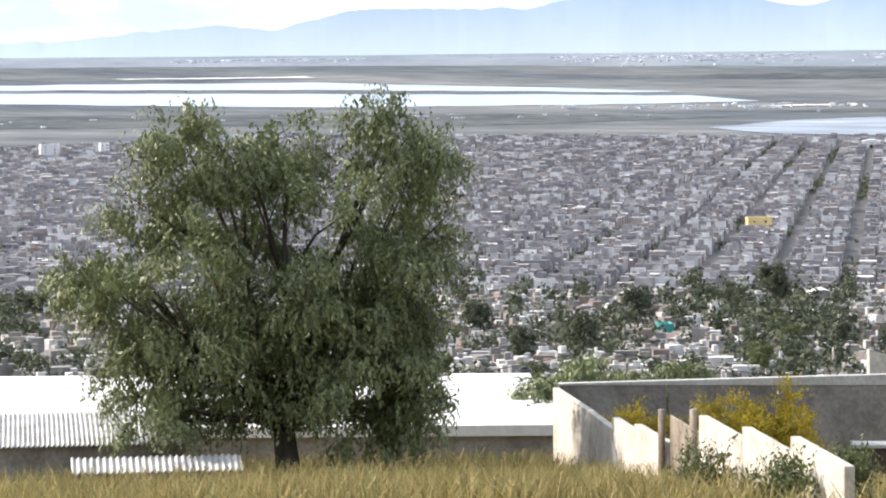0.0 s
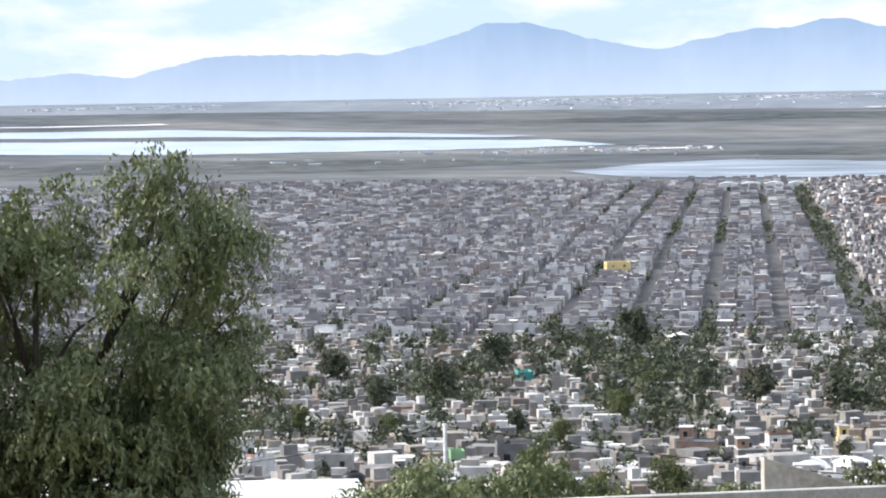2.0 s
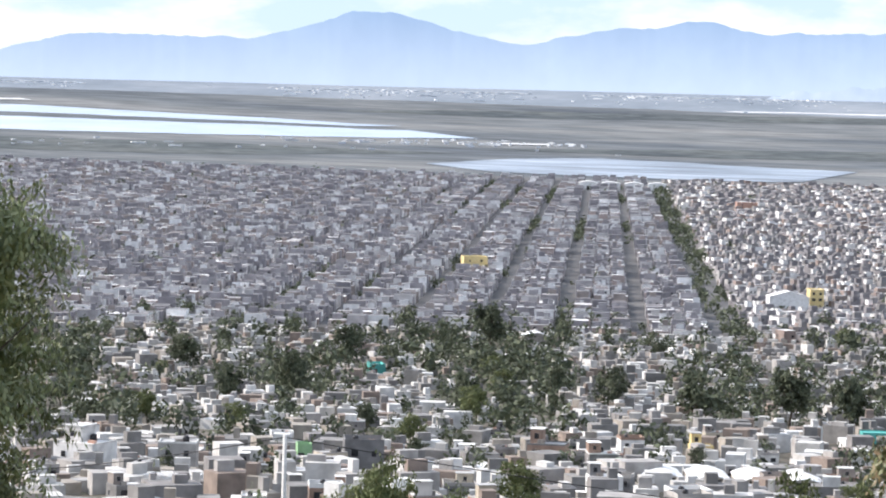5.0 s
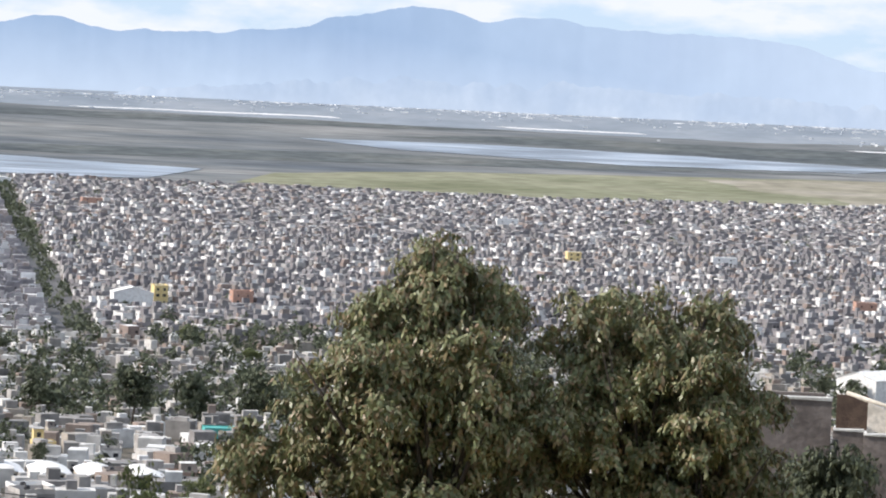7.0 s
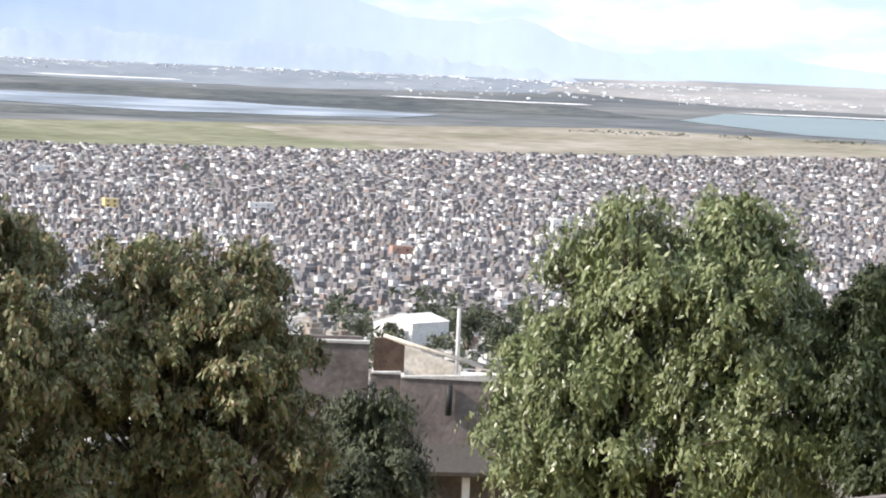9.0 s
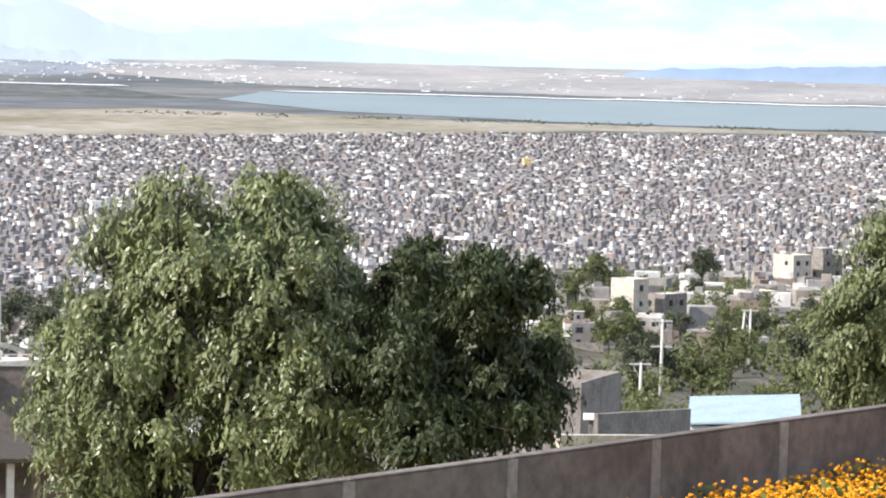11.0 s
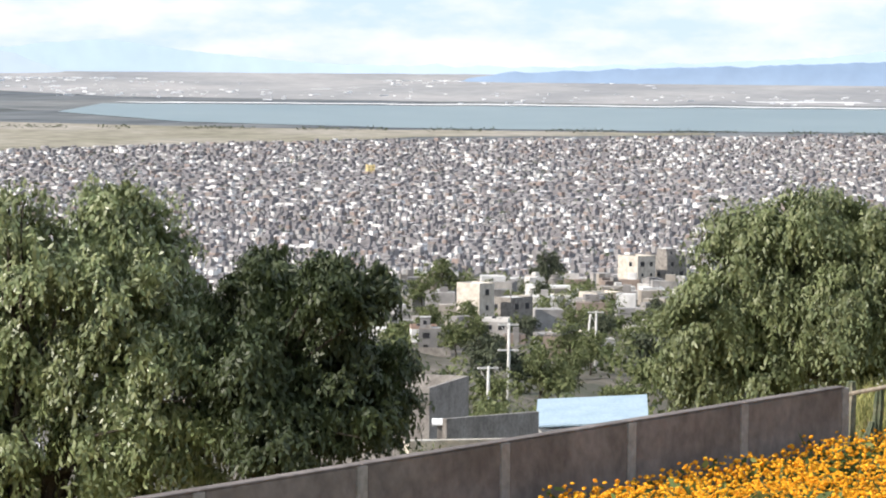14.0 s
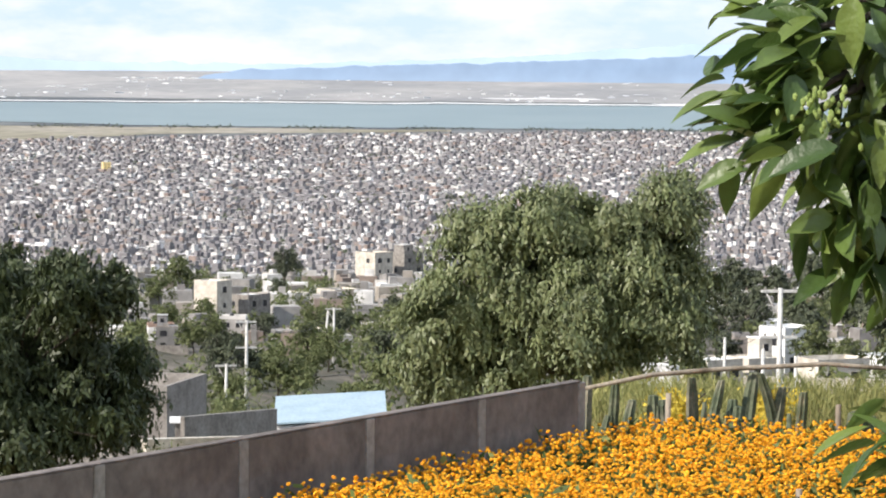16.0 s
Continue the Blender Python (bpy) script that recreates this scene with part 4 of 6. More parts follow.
def clear(x, y, d):
    """Whether a spot of that radius is still free; takes it if so."""
    while TAKEN:
        a, b, e = TAKEN.pop()
        CELLS.setdefault((int(a // 16), int(b // 16)), []).append((a, b, e))
    i, j = int(x // 16), int(y // 16)
    for p in (i - 1, i, i + 1):
        for q in (j - 1, j, j + 1):
            if any((x - a) ** 2 + (y - b) ** 2 < (d + e) ** 2 for a, b, e in CELLS.get((p, q), ())):
                return False
    TAKEN.append((x, y, d))
    return True


def grove(x, y):
    """Where trees stand thick at the foot of the slope."""
    r, az = math.hypot(x, y), math.atan2(x, y)
    return r > 560 and az < 0.28 and noise.noise((az * 20, r * 0.0065, 11)) > 0.04


def build_special_houses():
    def put(az, r, w, d, st, turn, label, **kw):
        p = polar(az, r)
        TAKEN.append((p.x, p.y, max(w, d) * 0.6))
        return house(p, w, d, st, -az + turn, label, **kw)

    put(18.65, 540, 4.2, 5, 3, 52, "three-storey beige block house with small dark windows", wall=BEIGE_BLOCK, seed=3, upper=False)
    put(19.3, 548, 6.0, 5, 2, 50, "unfinished grey block house two storeys high", wall=GREY_BLOCK, seed=4, upper=False, rods=True)
    put(21.6, 790, 6.5, 7, 3, 46, "three-storey pale block house with window bands", wall=BEIGE_BLOCK, seed=5, upper=False)
    put(22.15, 800, 7, 7, 3, 46, "three-storey unfinished dark grey block house", wall=GREY_BLOCK, seed=6, upper=True, rods=True)
    put(20.4, 450, 5, 4, 1, 48, "low cream house on the slope", wall=BEIGE_BLOCK, seed=7, upper=False)
    put(19.95, 640, 8, 7, 1, 40, "long cream house with a flat roof", wall=BEIGE_BLOCK, seed=8, upper=False)
    put(20.95, 660, 7, 6, 1, 40, "cream house with a sunlit flat roof", wall=BEIGE_BLOCK, seed=9, upper=False)
    put(17.1, 116, 4.6, 5, 1, -18, "grey block house corner behind the trees", wall=GREY_BLOCK, seed=10, upper=False, windows=False)
    put(-17.0, 300, 4.2, 5, 1, 8, "small dark brick house with a pale roof edge", wall=PINK, seed=13, upper=False)
    put(-8.9, 560, 4, 4, 1, 10, "yellow ochre painted house between trees", wall=OCHRE, seed=14, upper=True)
    put(-5.7, 640, 6.5, 5, 1, 8, "house with a bright teal sheet roof", wall=TEAL, roof=TEAL, seed=15, upper=False)
    put(-10.2, 500, 4, 4, 1, 5, "low pale green house", wall=PALE_GREEN, seed=16, upper=False)
    put(-16.2, 520, 2.4, 4, 1, 5, "pale green and white house", wall=PALE_GREEN, seed=17, upper=False)
    for az, r, w, st, mat, lab in ((-13.15, 1560, 12, 3, OCHRE, "ochre painted block among grey houses"), (-8.2, 2430, 16, 3, PINK, "orange-red block among grey houses"), (-5.4, 1360, 9, 3, PINK, "red brick block among grey houses"), (0.65, 1820, 8, 4, OCHRE, "bright yellow painted block among grey houses"), (16.7, 2800, 7, 4, OCHRE, "bright yellow painted block among grey houses"), (6.0, 1500, 10, 3, PINK, "reddish block among grey houses"), (-14.9, 905, 4, 1, TEAL, "turquoise painted house beside a tall tree"), (-26.2, 2780, 17, 5, WHITE_ROOF, "white apartment block at the town's edge"), (-25.2, 2800, 8, 5, WHITE_ROOF, "slim white apartment block at the town's edge"), (-24.5, 2780, 18, 4, WHITE_ROOF, "white apartment block at the town's edge"), (-6.9, 1340, 6, 4, OCHRE, "orange-sided block beside a white hall"), (11.9, 2300, 14, 3, WHITE_ROOF, "long white building among grey houses"), (-0.6, 2350, 16, 3, WHITE_ROOF, "long white building among grey houses"), (3.4, 1900, 15, 3, WHITE_ROOF, "long white building among grey houses"), (8.9, 1780, 10, 4, WHITE_ROOF, "white block standing above grey houses")):
        put(az, r, w, 9, st, 10, lab, wall=mat, roof=WHITE_ROOF, seed=int(r), upper=False)
    for k, (az, r, w, d, st, mat, label) in enumerate((
            (26.6, 330, 6.0, 4, 1, WHITE_ROOF, "low white house behind the cactus fence"),
            (27.8, 365, 5.5, 5, 1, BEIGE_BLOCK, "low cream house with a flat roof behind the fence"),
            (28.6, 372, 5.0, 5, 1, BEIGE_BLOCK, "cream walled house behind the fence"),
            (29.2, 400, 5.5, 5, 2, WHITE_ROOF, "two-storey white house behind the fence"),
            (30.0, 360, 7.0, 5, 1, BEIGE_BLOCK, "long cream house behind the fence"),
            (31.0, 380, 6.0, 5, 1, WHITE_ROOF, "low white house behind the fence"),
            (27.2, 420, 4.0, 4, 1, WHITE_ROOF, "small white house among dark trees"),
            (28.0, 620, 8.0, 6, 1, WHITE_ROOF, "white house among dark trees"),
            (29.0, 520, 9.0, 5, 1, WHITE_ROOF, "long white-roofed house among dark trees"),
            (27.6, 820, 9.0, 7, 2, WHITE_ROOF, "white house above dark trees"))):
        put(az, r, w, d, st, 42 if k % 2 else 34, label, wall=mat, roof=WHITE_ROOF, seed=20 + k, upper=k == 2)


def yard_walls():
    """Pale boundary walls of the yards behind the cactus fence."""
    for a0, a1, r, top, mat, label in ((26.1, 27.1, 300, 5.35, WHITE_ROOF, "white perforated block wall behind the fence"), (28.4, 31.6, 290, 5.55, BEIGE_BLOCK, "long cream yard wall behind the fence")):
        ob = root("yard_wall", (0, 0, 0), 0, label, "wall")
        a, b = polar(a0, r).xy, polar(a1, r).xy
        n = 4
        for k in range(n):
            wall_run("panel", a.lerp(b, k / n), a.lerp(b, (k + 0.985) / n), HC - r * math.tan(radians(top)), HC - r * math.tan(radians(top)), 56.0, 0.2, mat, ob)
        wall_run("coping", a, b, HC - r * math.tan(radians(top)) + 0.12, HC - r * math.tan(radians(top)) + 0.12, HC - r * math.tan(radians(top)) + 0.01, 0.3, mat, ob)


build_special_houses()


def hall(az, r, w, d, h, turn, label, mat, arch=False):
    """A shed or market hall with a gabled or arched roof."""
    ob = root("hall", polar(az, r), -az + turn, label, "hall")
    bm = bmesh.new()
    n = 9 if arch else 3
    prof = [(-w / 2 + w * i / (n - 1), h + (h * 0.3) * (math.sin(math.pi * i / (n - 1)) if arch else 1 - abs(i - 1))) for i in range(n)]
    ring = [(-w / 2, -2.0)] + prof + [(w / 2, -2.0)]
    a, b = [bm.verts.new((x, -d / 2, z)) for x, z in ring], [bm.verts.new((x, d / 2, z)) for x, z in ring]
    bm.faces.new(a), bm.faces.new(b[::-1])
    for i in (0, len(ring) - 2):
        bm.faces.new((a[i], b[i], b[i + 1], a[i + 1]))
    bmesh.ops.recalc_face_normals(bm, faces=bm.faces[:])
    part("wall", bm, mat, ob)
    bm = bmesh.new()
    over = 0.3
    lo = [[bm.verts.new((x * 1.04, y, z + k)) for x, z in prof] for y, k in ((-d / 2 - over, 0.02), (d / 2 + over, 0.02), (-d / 2 - over, 0.17), (d / 2 + over, 0.17))]
    for i in range(n - 1):
        bm.faces.new((lo[2][i], lo[2][i + 1], lo[3][i + 1], lo[3][i])), bm.faces.new((lo[0][i], lo[1][i], lo[1][i + 1], lo[0][i + 1]))
        bm.faces.new((lo[0][i], lo[0][i + 1], lo[2][i + 1], lo[2][i])), bm.faces.new((lo[1][i], lo[3][i], lo[3][i + 1], lo[1][i + 1]))
    for i in (0, n - 1):
        bm.faces.new((lo[0][i], lo[2][i], lo[3][i], lo[1][i]))
    bmesh.ops.recalc_face_normals(bm, faces=bm.faces[:])
    part("roof", bm, WHITE_ROOF, ob, "bright white sheet roof")
    k = part("door", DOOR, None, ob)
    k.location, k.scale = (0, -d / 2, 0), (2.5, 1, 1.4)
    return ob


def build_halls():
    hall(6.25, 985, 15, 20, 7.5, -35, "white gabled warehouse with plain walls", WHITE_ROOF)
    hall(-7.4, 1330, 17, 9, 8, 10, "white block hall with an orange side", WHITE_ROOF)
    for k in range(4):
        hall(-9.6 + 0.85 * k, 452, 5.6, 12, 2.6, 6, "arched white market roof in a row", BEIGE_BLOCK, True)
    for k in range(4):
        hall(-11.1 + 0.42 * k, 2880, 17, 20, 6, 0, "white arched hall at the town's far edge", WHITE_ROOF, True)
    hall(-12.6, 470, 11, 6, 2.4, 84, "long low white-roofed shed", BEIGE_BLOCK)
    hall(-12.0, 1060, 9, 9, 5, 8, "grey hall with a rounded roof", GREY_BLOCK, True)
    hall(-15.4, 1120, 16, 5, 3, 60, "shed with a slanting pale roof", BEIGE_BLOCK)


build_halls()


def build_slope_town():
    """Houses on the slope: the nearer ones singly, from a few built once; the farther ones joined."""
    kit = []
    for k in range(10):
        gen = random.Random(200 + k)
        st = gen.choice([1, 1, 1, 2, 2])
        kit.append(house(polar(-27 + 1.7 * k, 420 + 9 * k), gen.uniform(4.5, 7), gen.uniform(4.5, 7), st, gen.uniform(-20, 20), ("low" if st == 1 else "two-storey" if st == 2 else "three-storey") + " flat-roofed block house on the slope", seed=300 + k, group="houses on the slope", annex=True))
        TAKEN.append((*kit[-1].matrix_world.translation.xy, 4.5))
    gen = np.random.default_rng(21)
    n, tries = 0, 0
    far_c = []
    while tries < 15000:
        tries += 1
        az, r = gen.uniform(-30, 33), math.sqrt(gen.uniform(320 ** 2, 1150 ** 2))
        if 14.5 < az < 34 and (r < 700 or gen.random() < 0.6) and gen.random() < 0.8:
            continue
        x, y = r * math.sin(radians(az)), r * math.cos(radians(az))
        if 14.5 < az and r < 430:
            continue
        if grove(x, y) and gen.random() < 0.85:
            continue
        if not clear(x, y, 2.5 if r < 620 else 2.2):
            continue
        if r < 620 and n < 235:
            k = int(gen.integers(0, 10))
            turn = gen.normal(8, 9) + (90 if gen.random() < 0.3 else 0)
            c = copy_thing(kit[k], Matrix.Translation(polar(az, r)) @ pose(0, 0, 0, 0, 0, -az + turn) @ Matrix.Scale(gen.uniform(0.5, 0.74), 4))
            n += 1
        else:
            far_c.append((x, y))
    c = np.array(far_c)
    m = len(c)
    z = land(c[:, 0], c[:, 1])
    t = np.radians(gen.normal(10, 14, m)) - np.arctan2(c[:, 0], c[:, 1])
    half = np.stack([gen.uniform(1.2, 3.0, m), gen.uniform(1.2, 2.4, m)], 1)
    h = gen.choice([1.9, 3.3, 4.6], m, p=[0.6, 0.35, 0.05])
    up = gen.random(m) < 0.6
    hu = half[up] * gen.uniform(0.25, 0.6, (int(up.sum()), 2))
    me = boxes_mesh("slope_houses", np.concatenate([c, c[up] + gen.uniform(-1, 1, (int(up.sum()), 2))]), np.concatenate([half, hu]), np.concatenate([h, h[up] + gen.uniform(0.7, 1.8, int(up.sum()))]), np.concatenate([t, t[up]]), np.concatenate([z, z[up]]), [SLOPE_WALLS, SLOPE_WALLS])
    tagged(new("slope_houses", me), "many small block houses on the lower slope", "houses", kind="stuff")


build_slope_town()


# ---- trees of the town ----
def build_town_trees():
    gen = np.random.default_rng(33)
    n = tries = 0
    while n < 120 and tries < 20000:
        tries += 1
        az, r = gen.uniform(-32, 33), math.sqrt(gen.uniform(170 ** 2, 1200 ** 2))
        x, y = r * math.sin(radians(az)), r * math.cos(radians(az))
        right = 15 < az < 34 and 320 < r < 640
        belt = 560 < r < 1180
        if r < 330 or (not right and not belt and gen.random() < 0.75):
            continue
        if belt and not right and noise.noise((az * 0.35, r * 0.004, 2)) < -0.15:
            continue
        if not clear(x, y, 1.6 if right else 2.2):
            continue
        plant(int(gen.integers(0, 5)), az, r, gen.uniform(0.5, 0.9) if right else gen.uniform(0.6, 1.25))
        n += 1
    n = tries = 0
    while n < 75 and tries < 6000:
        tries += 1
        az, r = gen.uniform(15.5, 32.5), math.sqrt(gen.uniform(230 ** 2, 680 ** 2))
        if clear(r * math.sin(radians(az)), r * math.cos(radians(az)), 1.3):
            plant(int(gen.choice([0, 2, 2, 4, 4])), az, r, gen.uniform(0.5, 0.95))
            n += 1
    # tall dark trees that stand out above the roofs
    for az, r, k, s in ((-12.8, 1010, 1, 2.2), (-15.4, 900, 0, 2.1), (-18.4, 880, 0, 1.8), (19.95, 760, 1, 1.25), (18.0, 700, 4, 1.3), (7.3, 930, 1, 1.6), (7.9, 900, 0, 1.8), (7.1, 300, 0, 0.9), (8.3, 560, 3, 1.6), (21.3, 250, 2, 0.8), (22.4, 330, 3, 0.95), (18.9, 210, 2, 0.55), (19.5, 180, 2, 0.45), (17.6, 260, 2, 0.8), (16.6, 330, 4, 0.9), (22.9, 200, 0, 0.8), (17.9, 300, 3, 0.7), (20.2, 330, 2, 0.8), (18.3, 430, 4, 0.7), (19.6, 480, 0, 0.7), (20.9, 500, 3, 0.8), (21.9, 450, 4, 0.9), (22.6, 420, 2, 1.2), (28.5, 470, 0, 1.3), (29.5, 480, 3, 1.4), (30.4, 520, 3, 1.7), (27.5, 455, 3, 1.3), (26.9, 470, 0, 1.4), (30.9, 450, 0, 1.5), (28.0, 520, 0, 1.5), (28.9, 600, 3, 1.8), (27.2, 600, 0, 1.7), (29.8, 620, 0, 1.8), (28.3, 700, 3, 1.7), (26.4, 560, 3, 1.5), (29.3, 440, 0, 0.9), (28.1, 415, 3, 0.8), (-7.3, 700, 0, 2.0), (-6.2, 690, 3, 2.2), (-4.9, 700, 0, 1.9), (-9.0, 720, 3, 1.8), (-10.6, 740, 0, 1.7), (-13.2, 720, 3, 1.7), (-16.4, 780, 0, 1.8), (-17.6, 760, 3, 1.6)):
        plant(k, az, r, s)
    # bushes behind the yard wall
    for az, r, k, s in ((-17.8, 58, 5, 0.95), (-17.0, 60, 5, 1.0), (-16.2, 62, 6, 0.85), (-15.2, 63, 6, 0.95), (-14.4, 64, 6, 0.8), (-13.5, 62, 6, 0.75), (-12.6, 64, 5, 0.8), (-11.8, 66, 5, 0.7), (-10.9, 70, 6, 0.9), (-8.4, 68, 5, 0.8), (-15.1, 104, 7, 1.15), (-14.5, 108, 7, 0.95), (-13.8, 112, 7, 1.0), (-12.9, 110, 7, 0.85), (-11.8, 120, 7, 0.9), (-10.6, 124, 7, 0.9)):
        plant(k, az, r, s)
    # the dark green between the far houses, joined
    gen = np.random.default_rng(5)
    pts = []
    a = radians(AVENUE)
    u, w = np.array([math.sin(a), math.cos(a)]), np.array([math.cos(a), -math.sin(a)])
    for s in np.arange(1150, 3000, 5.5):  # the avenue
        for o in (47, 51, 55):
            if noise.noise((s * 0.02, o * 0.3, 1)) > 0.08 and gen.random() < 0.7:
                pts.append((*(u * s + w * (o + gen.normal(0, 1.8))), gen.uniform(1.2, 3.2)))
    for i in range(-30, 3):  # along some streets
        o = (i + 0.5) * 30.0
        for s in np.arange(1100, 3000, 7):
            if noise.noise((i * 1.7, s * 0.006, 4)) > 0.2 and gen.random() < 0.8:
                pts.append((*(u * s + w * (o + gen.normal(0, 1.2))), gen.uniform(1.2, 2.6)))
    for _ in range(5200):
        az, r = radians(gen.uniform(-30, 32)), math.sqrt(gen.uniform(1150 ** 2, 3300 ** 2))
        if noise.noise((az * 22, r * 0.006, 8)) + 0.5 * noise.noise((az * 60, r * 0.02, 3)) > 0.12 and r < float(edge_r(math.degrees(az))):
            pts.append((r * math.sin(az), r * math.cos(az), gen.uniform(1.2, 3.2)))
    for _ in range(3600):  # the belt at the foot of the slope
        az, r = radians(gen.uniform(-30, 16)), math.sqrt(gen.uniform(400 ** 2, 1230 ** 2))
        if grove(r * math.sin(az), r * math.cos(az)) or gen.random() < 0.22:
            pts.append((r * math.sin(az), r * math.cos(az), gen.uniform(2.0, 4.6) * min(1.0, 0.3 + r / 1300)))
    for _ in range(1700):  # scrub between the houses of the side valley
        az, r = radians(gen.uniform(15, 33)), math.sqrt(gen.uniform(110 ** 2, 1150 ** 2))
        if noise.noise((az * 30, r * 0.012, 21)) > -0.12 and not any(abs(math.degrees(az) - q) < 0.3 and r < e for q, e in ((19.27, 310), (20.8, 400))):
            pts.append((r * math.sin(az), r * math.cos(az), gen.uniform(0.9, 2.5) * min(1.0, r / 300)))
    for az in np.arange(9, 34, 0.045):  # shore trees of the reservoir
        r = float(far_r(-1.08)) + gen.normal(0, 12)
        if noise.noise((az * 0.9, 0, 3)) > -0.1:
            pts.append((r * math.sin(radians(az)), r * math.cos(radians(az)), gen.uniform(1.0, 2.4)))
    every = np.array(pts)
    far = np.hypot(every[:, 0], every[:, 1]) > 1250
    side = ~far & (np.arctan2(every[:, 0], every[:, 1]) > radians(15))
    corners, kinds = [], []
    for p, k, size, leaf in ((every[far], 24, 0.19, 0), (every[~far & ~side], 120, 0.10, 0), (every[side], 150, 0.09, 1)):
        kinds.append(np.full(len(p) * k, leaf))
        z = land(p[:, 0], p[:, 1])
        knobs = gen.normal(0, 0.42, (len(p), 7, 3)) * np.array([1, 1, 0.8])  # each crown is a few knobs of leaves
        pick = gen.integers(0, 7, (len(p), k))
        d = gen.normal(0, 1, (len(p), k, 3))
        d /= np.linalg.norm(d, axis=2, keepdims=True)
        d = d * (0.35 + 0.25 * gen.random((len(p), k, 1))) + np.take_along_axis(knobs, pick[:, :, None].repeat(3, 2), 1)
        c = np.stack([p[:, 0], p[:, 1], z + p[:, 2] * 1.1], 1)[:, None] + d * p[:, None, None, 2] * np.array([1, 1, 1.1])
        e1 = gen.normal(0, 1, c.shape) * p[:, None, None, 2] * size
        e2 = gen.normal(0, 1, c.shape) * p[:, None, None, 2] * size
        corners.append(np.stack([c - e1, c + e2, c + e1, c - e2], 2).reshape(-1, 3))
    v = np.concatenate(corners)
    tagged(new("town_greenery", raw_mesh("town_greenery", v, np.arange(len(v)).reshape(-1, 4), [LEAF_TOWN, LEAF_BUSH], np.concatenate(kinds))), "dark trees along the streets and between houses", "trees", kind="stuff")


build_town_trees()


# ---- poles and wires ----
def pole(az, r, h, label="tall pale concrete utility pole with crossarms", arms=2, lean=0.0, lift=0.0, girth=1.0):
    p = polar(az, r, -0.3 + lift)
    ob = root("utility_pole", p, -az + 12, label, "utility pole")
    part("post", tube([(0, 0, -0.5), (0, 0, h * 0.5), (lean, 0, h)], [0.21 * girth, 0.17 * girth, 0.13 * girth], 10), POLE_PAINT, ob)
    for k in range(arms):
        z = h - 0.25 - k * h * 0.28
        arm = part("crossarm", box(-1.1, -0.08, z, 1.0, 0.08, z + 0.16, 0.01), POLE_PAINT, ob)
        for x in (-0.85, -0.3, 0.75):
            part("insulator", tube([(x, 0, z + 0.12), (x, 0, z + 0.2), (x, 0, z + 0.3)], [0.05, 0.08, 0.04], 8), GREY_BLOCK, arm)
    if arms:
        part("brace", tube([(-0.8, 0, h - 0.25), (0, 0, h - 1.8)], [0.04, 0.04], 5), CONCRETE, ob)
    return Vector((p.x, p.y, p.z + h - 0.1))


def wire(a, b, sag=0.8, r=0.018):
    pts = [a.lerp(b, t / 14) - Vector((0, 0, sag * 4 * (t / 14) * (1 - t / 14))) for t in range(15)]
    tagged(part("wire", tube(pts, [r] * 15, 4), WIRE), "thin sagging overhead cable between poles", "cable", "cables")


def build_poles():
    a = pole(19.27, 307, 9.0)
    b = pole(20.87, 395, 8.0, arms=1)
    pole(20.72, 396, 7.6, "leaning wooden pole beside another", 0, 0.3)
    c = pole(29.05, 175, 9.2, arms=2)
    d = pole(28.05, 300, 8.0, "plain grey concrete utility pole", 0)
    e = pole(26.48, 230, 8.2, "grey concrete pole beside the pepper tree", 0)
    f = pole(-16.55, 118, 7.5, "tall pale concrete pole behind the yard wall", 0, girth=0.6)
    g = pole(18.9, 300, 5.0, "short pole with a transformer bracket", 1)
    pole(29.35, 260, 6.0, "short plain grey utility pole", 0), pole(28.75, 250, 6.5, "short plain grey utility pole", 0)
    for dx in (-0.8, 0.0, 0.7):
        o = Vector((dx, 0, 0))
        wire(a + o, b + o, 2.0, 0.025), wire(c + o, d + o, 1.5, 0.02), wire(c + o, e + o, 2.0, 0.02)
    wire(b, b + Vector((38, 20, -0.5)), 1.0, 0.025), wire(a - Vector((0, 0, 3)), a + Vector((-42, -30, -6)), 2, 0.025)
    wire(d, e, 1.5, 0.02), wire(g, a, 0.5, 0.02)
    wire(f, f + Vector((60, 55, -8)), 2.0, 0.02), wire(f, f + Vector((-50, 30, -5)), 2.0, 0.02)


build_poles()


# ---- the yard wall, roofs and sheds below the slope's brow ----
def wall_run(name, a, b, top0, top1, bottom, thick, mat, parent=None, label=""):
    """An upright wall between two points of the plan, with a top that may slope."""
    a, b = Vector(a), Vector(b)
    n = Vector((-(b - a).y, (b - a).x)).normalized() * thick / 2
    bm = bmesh.new()
    vs = [bm.verts.new((*(p + s * n), z)) for p, t in ((a, top0), (b, top1)) for s in (1, -1) for z in (bottom, t)]
    for q in ((0, 1, 3, 2), (4, 6, 7, 5), (0, 4, 5, 1), (2, 3, 7, 6), (1, 5, 7, 3), (0, 2, 6, 4)):
        bm.faces.new([vs[i] for i in q])
    bmesh.ops.recalc_face_normals(bm, faces=bm.faces[:])
    bmesh.ops.bevel(bm, geom=bm.edges[:], offset=0.012, segments=1, affect="EDGES")
    return part(name, bm, mat, parent, label)


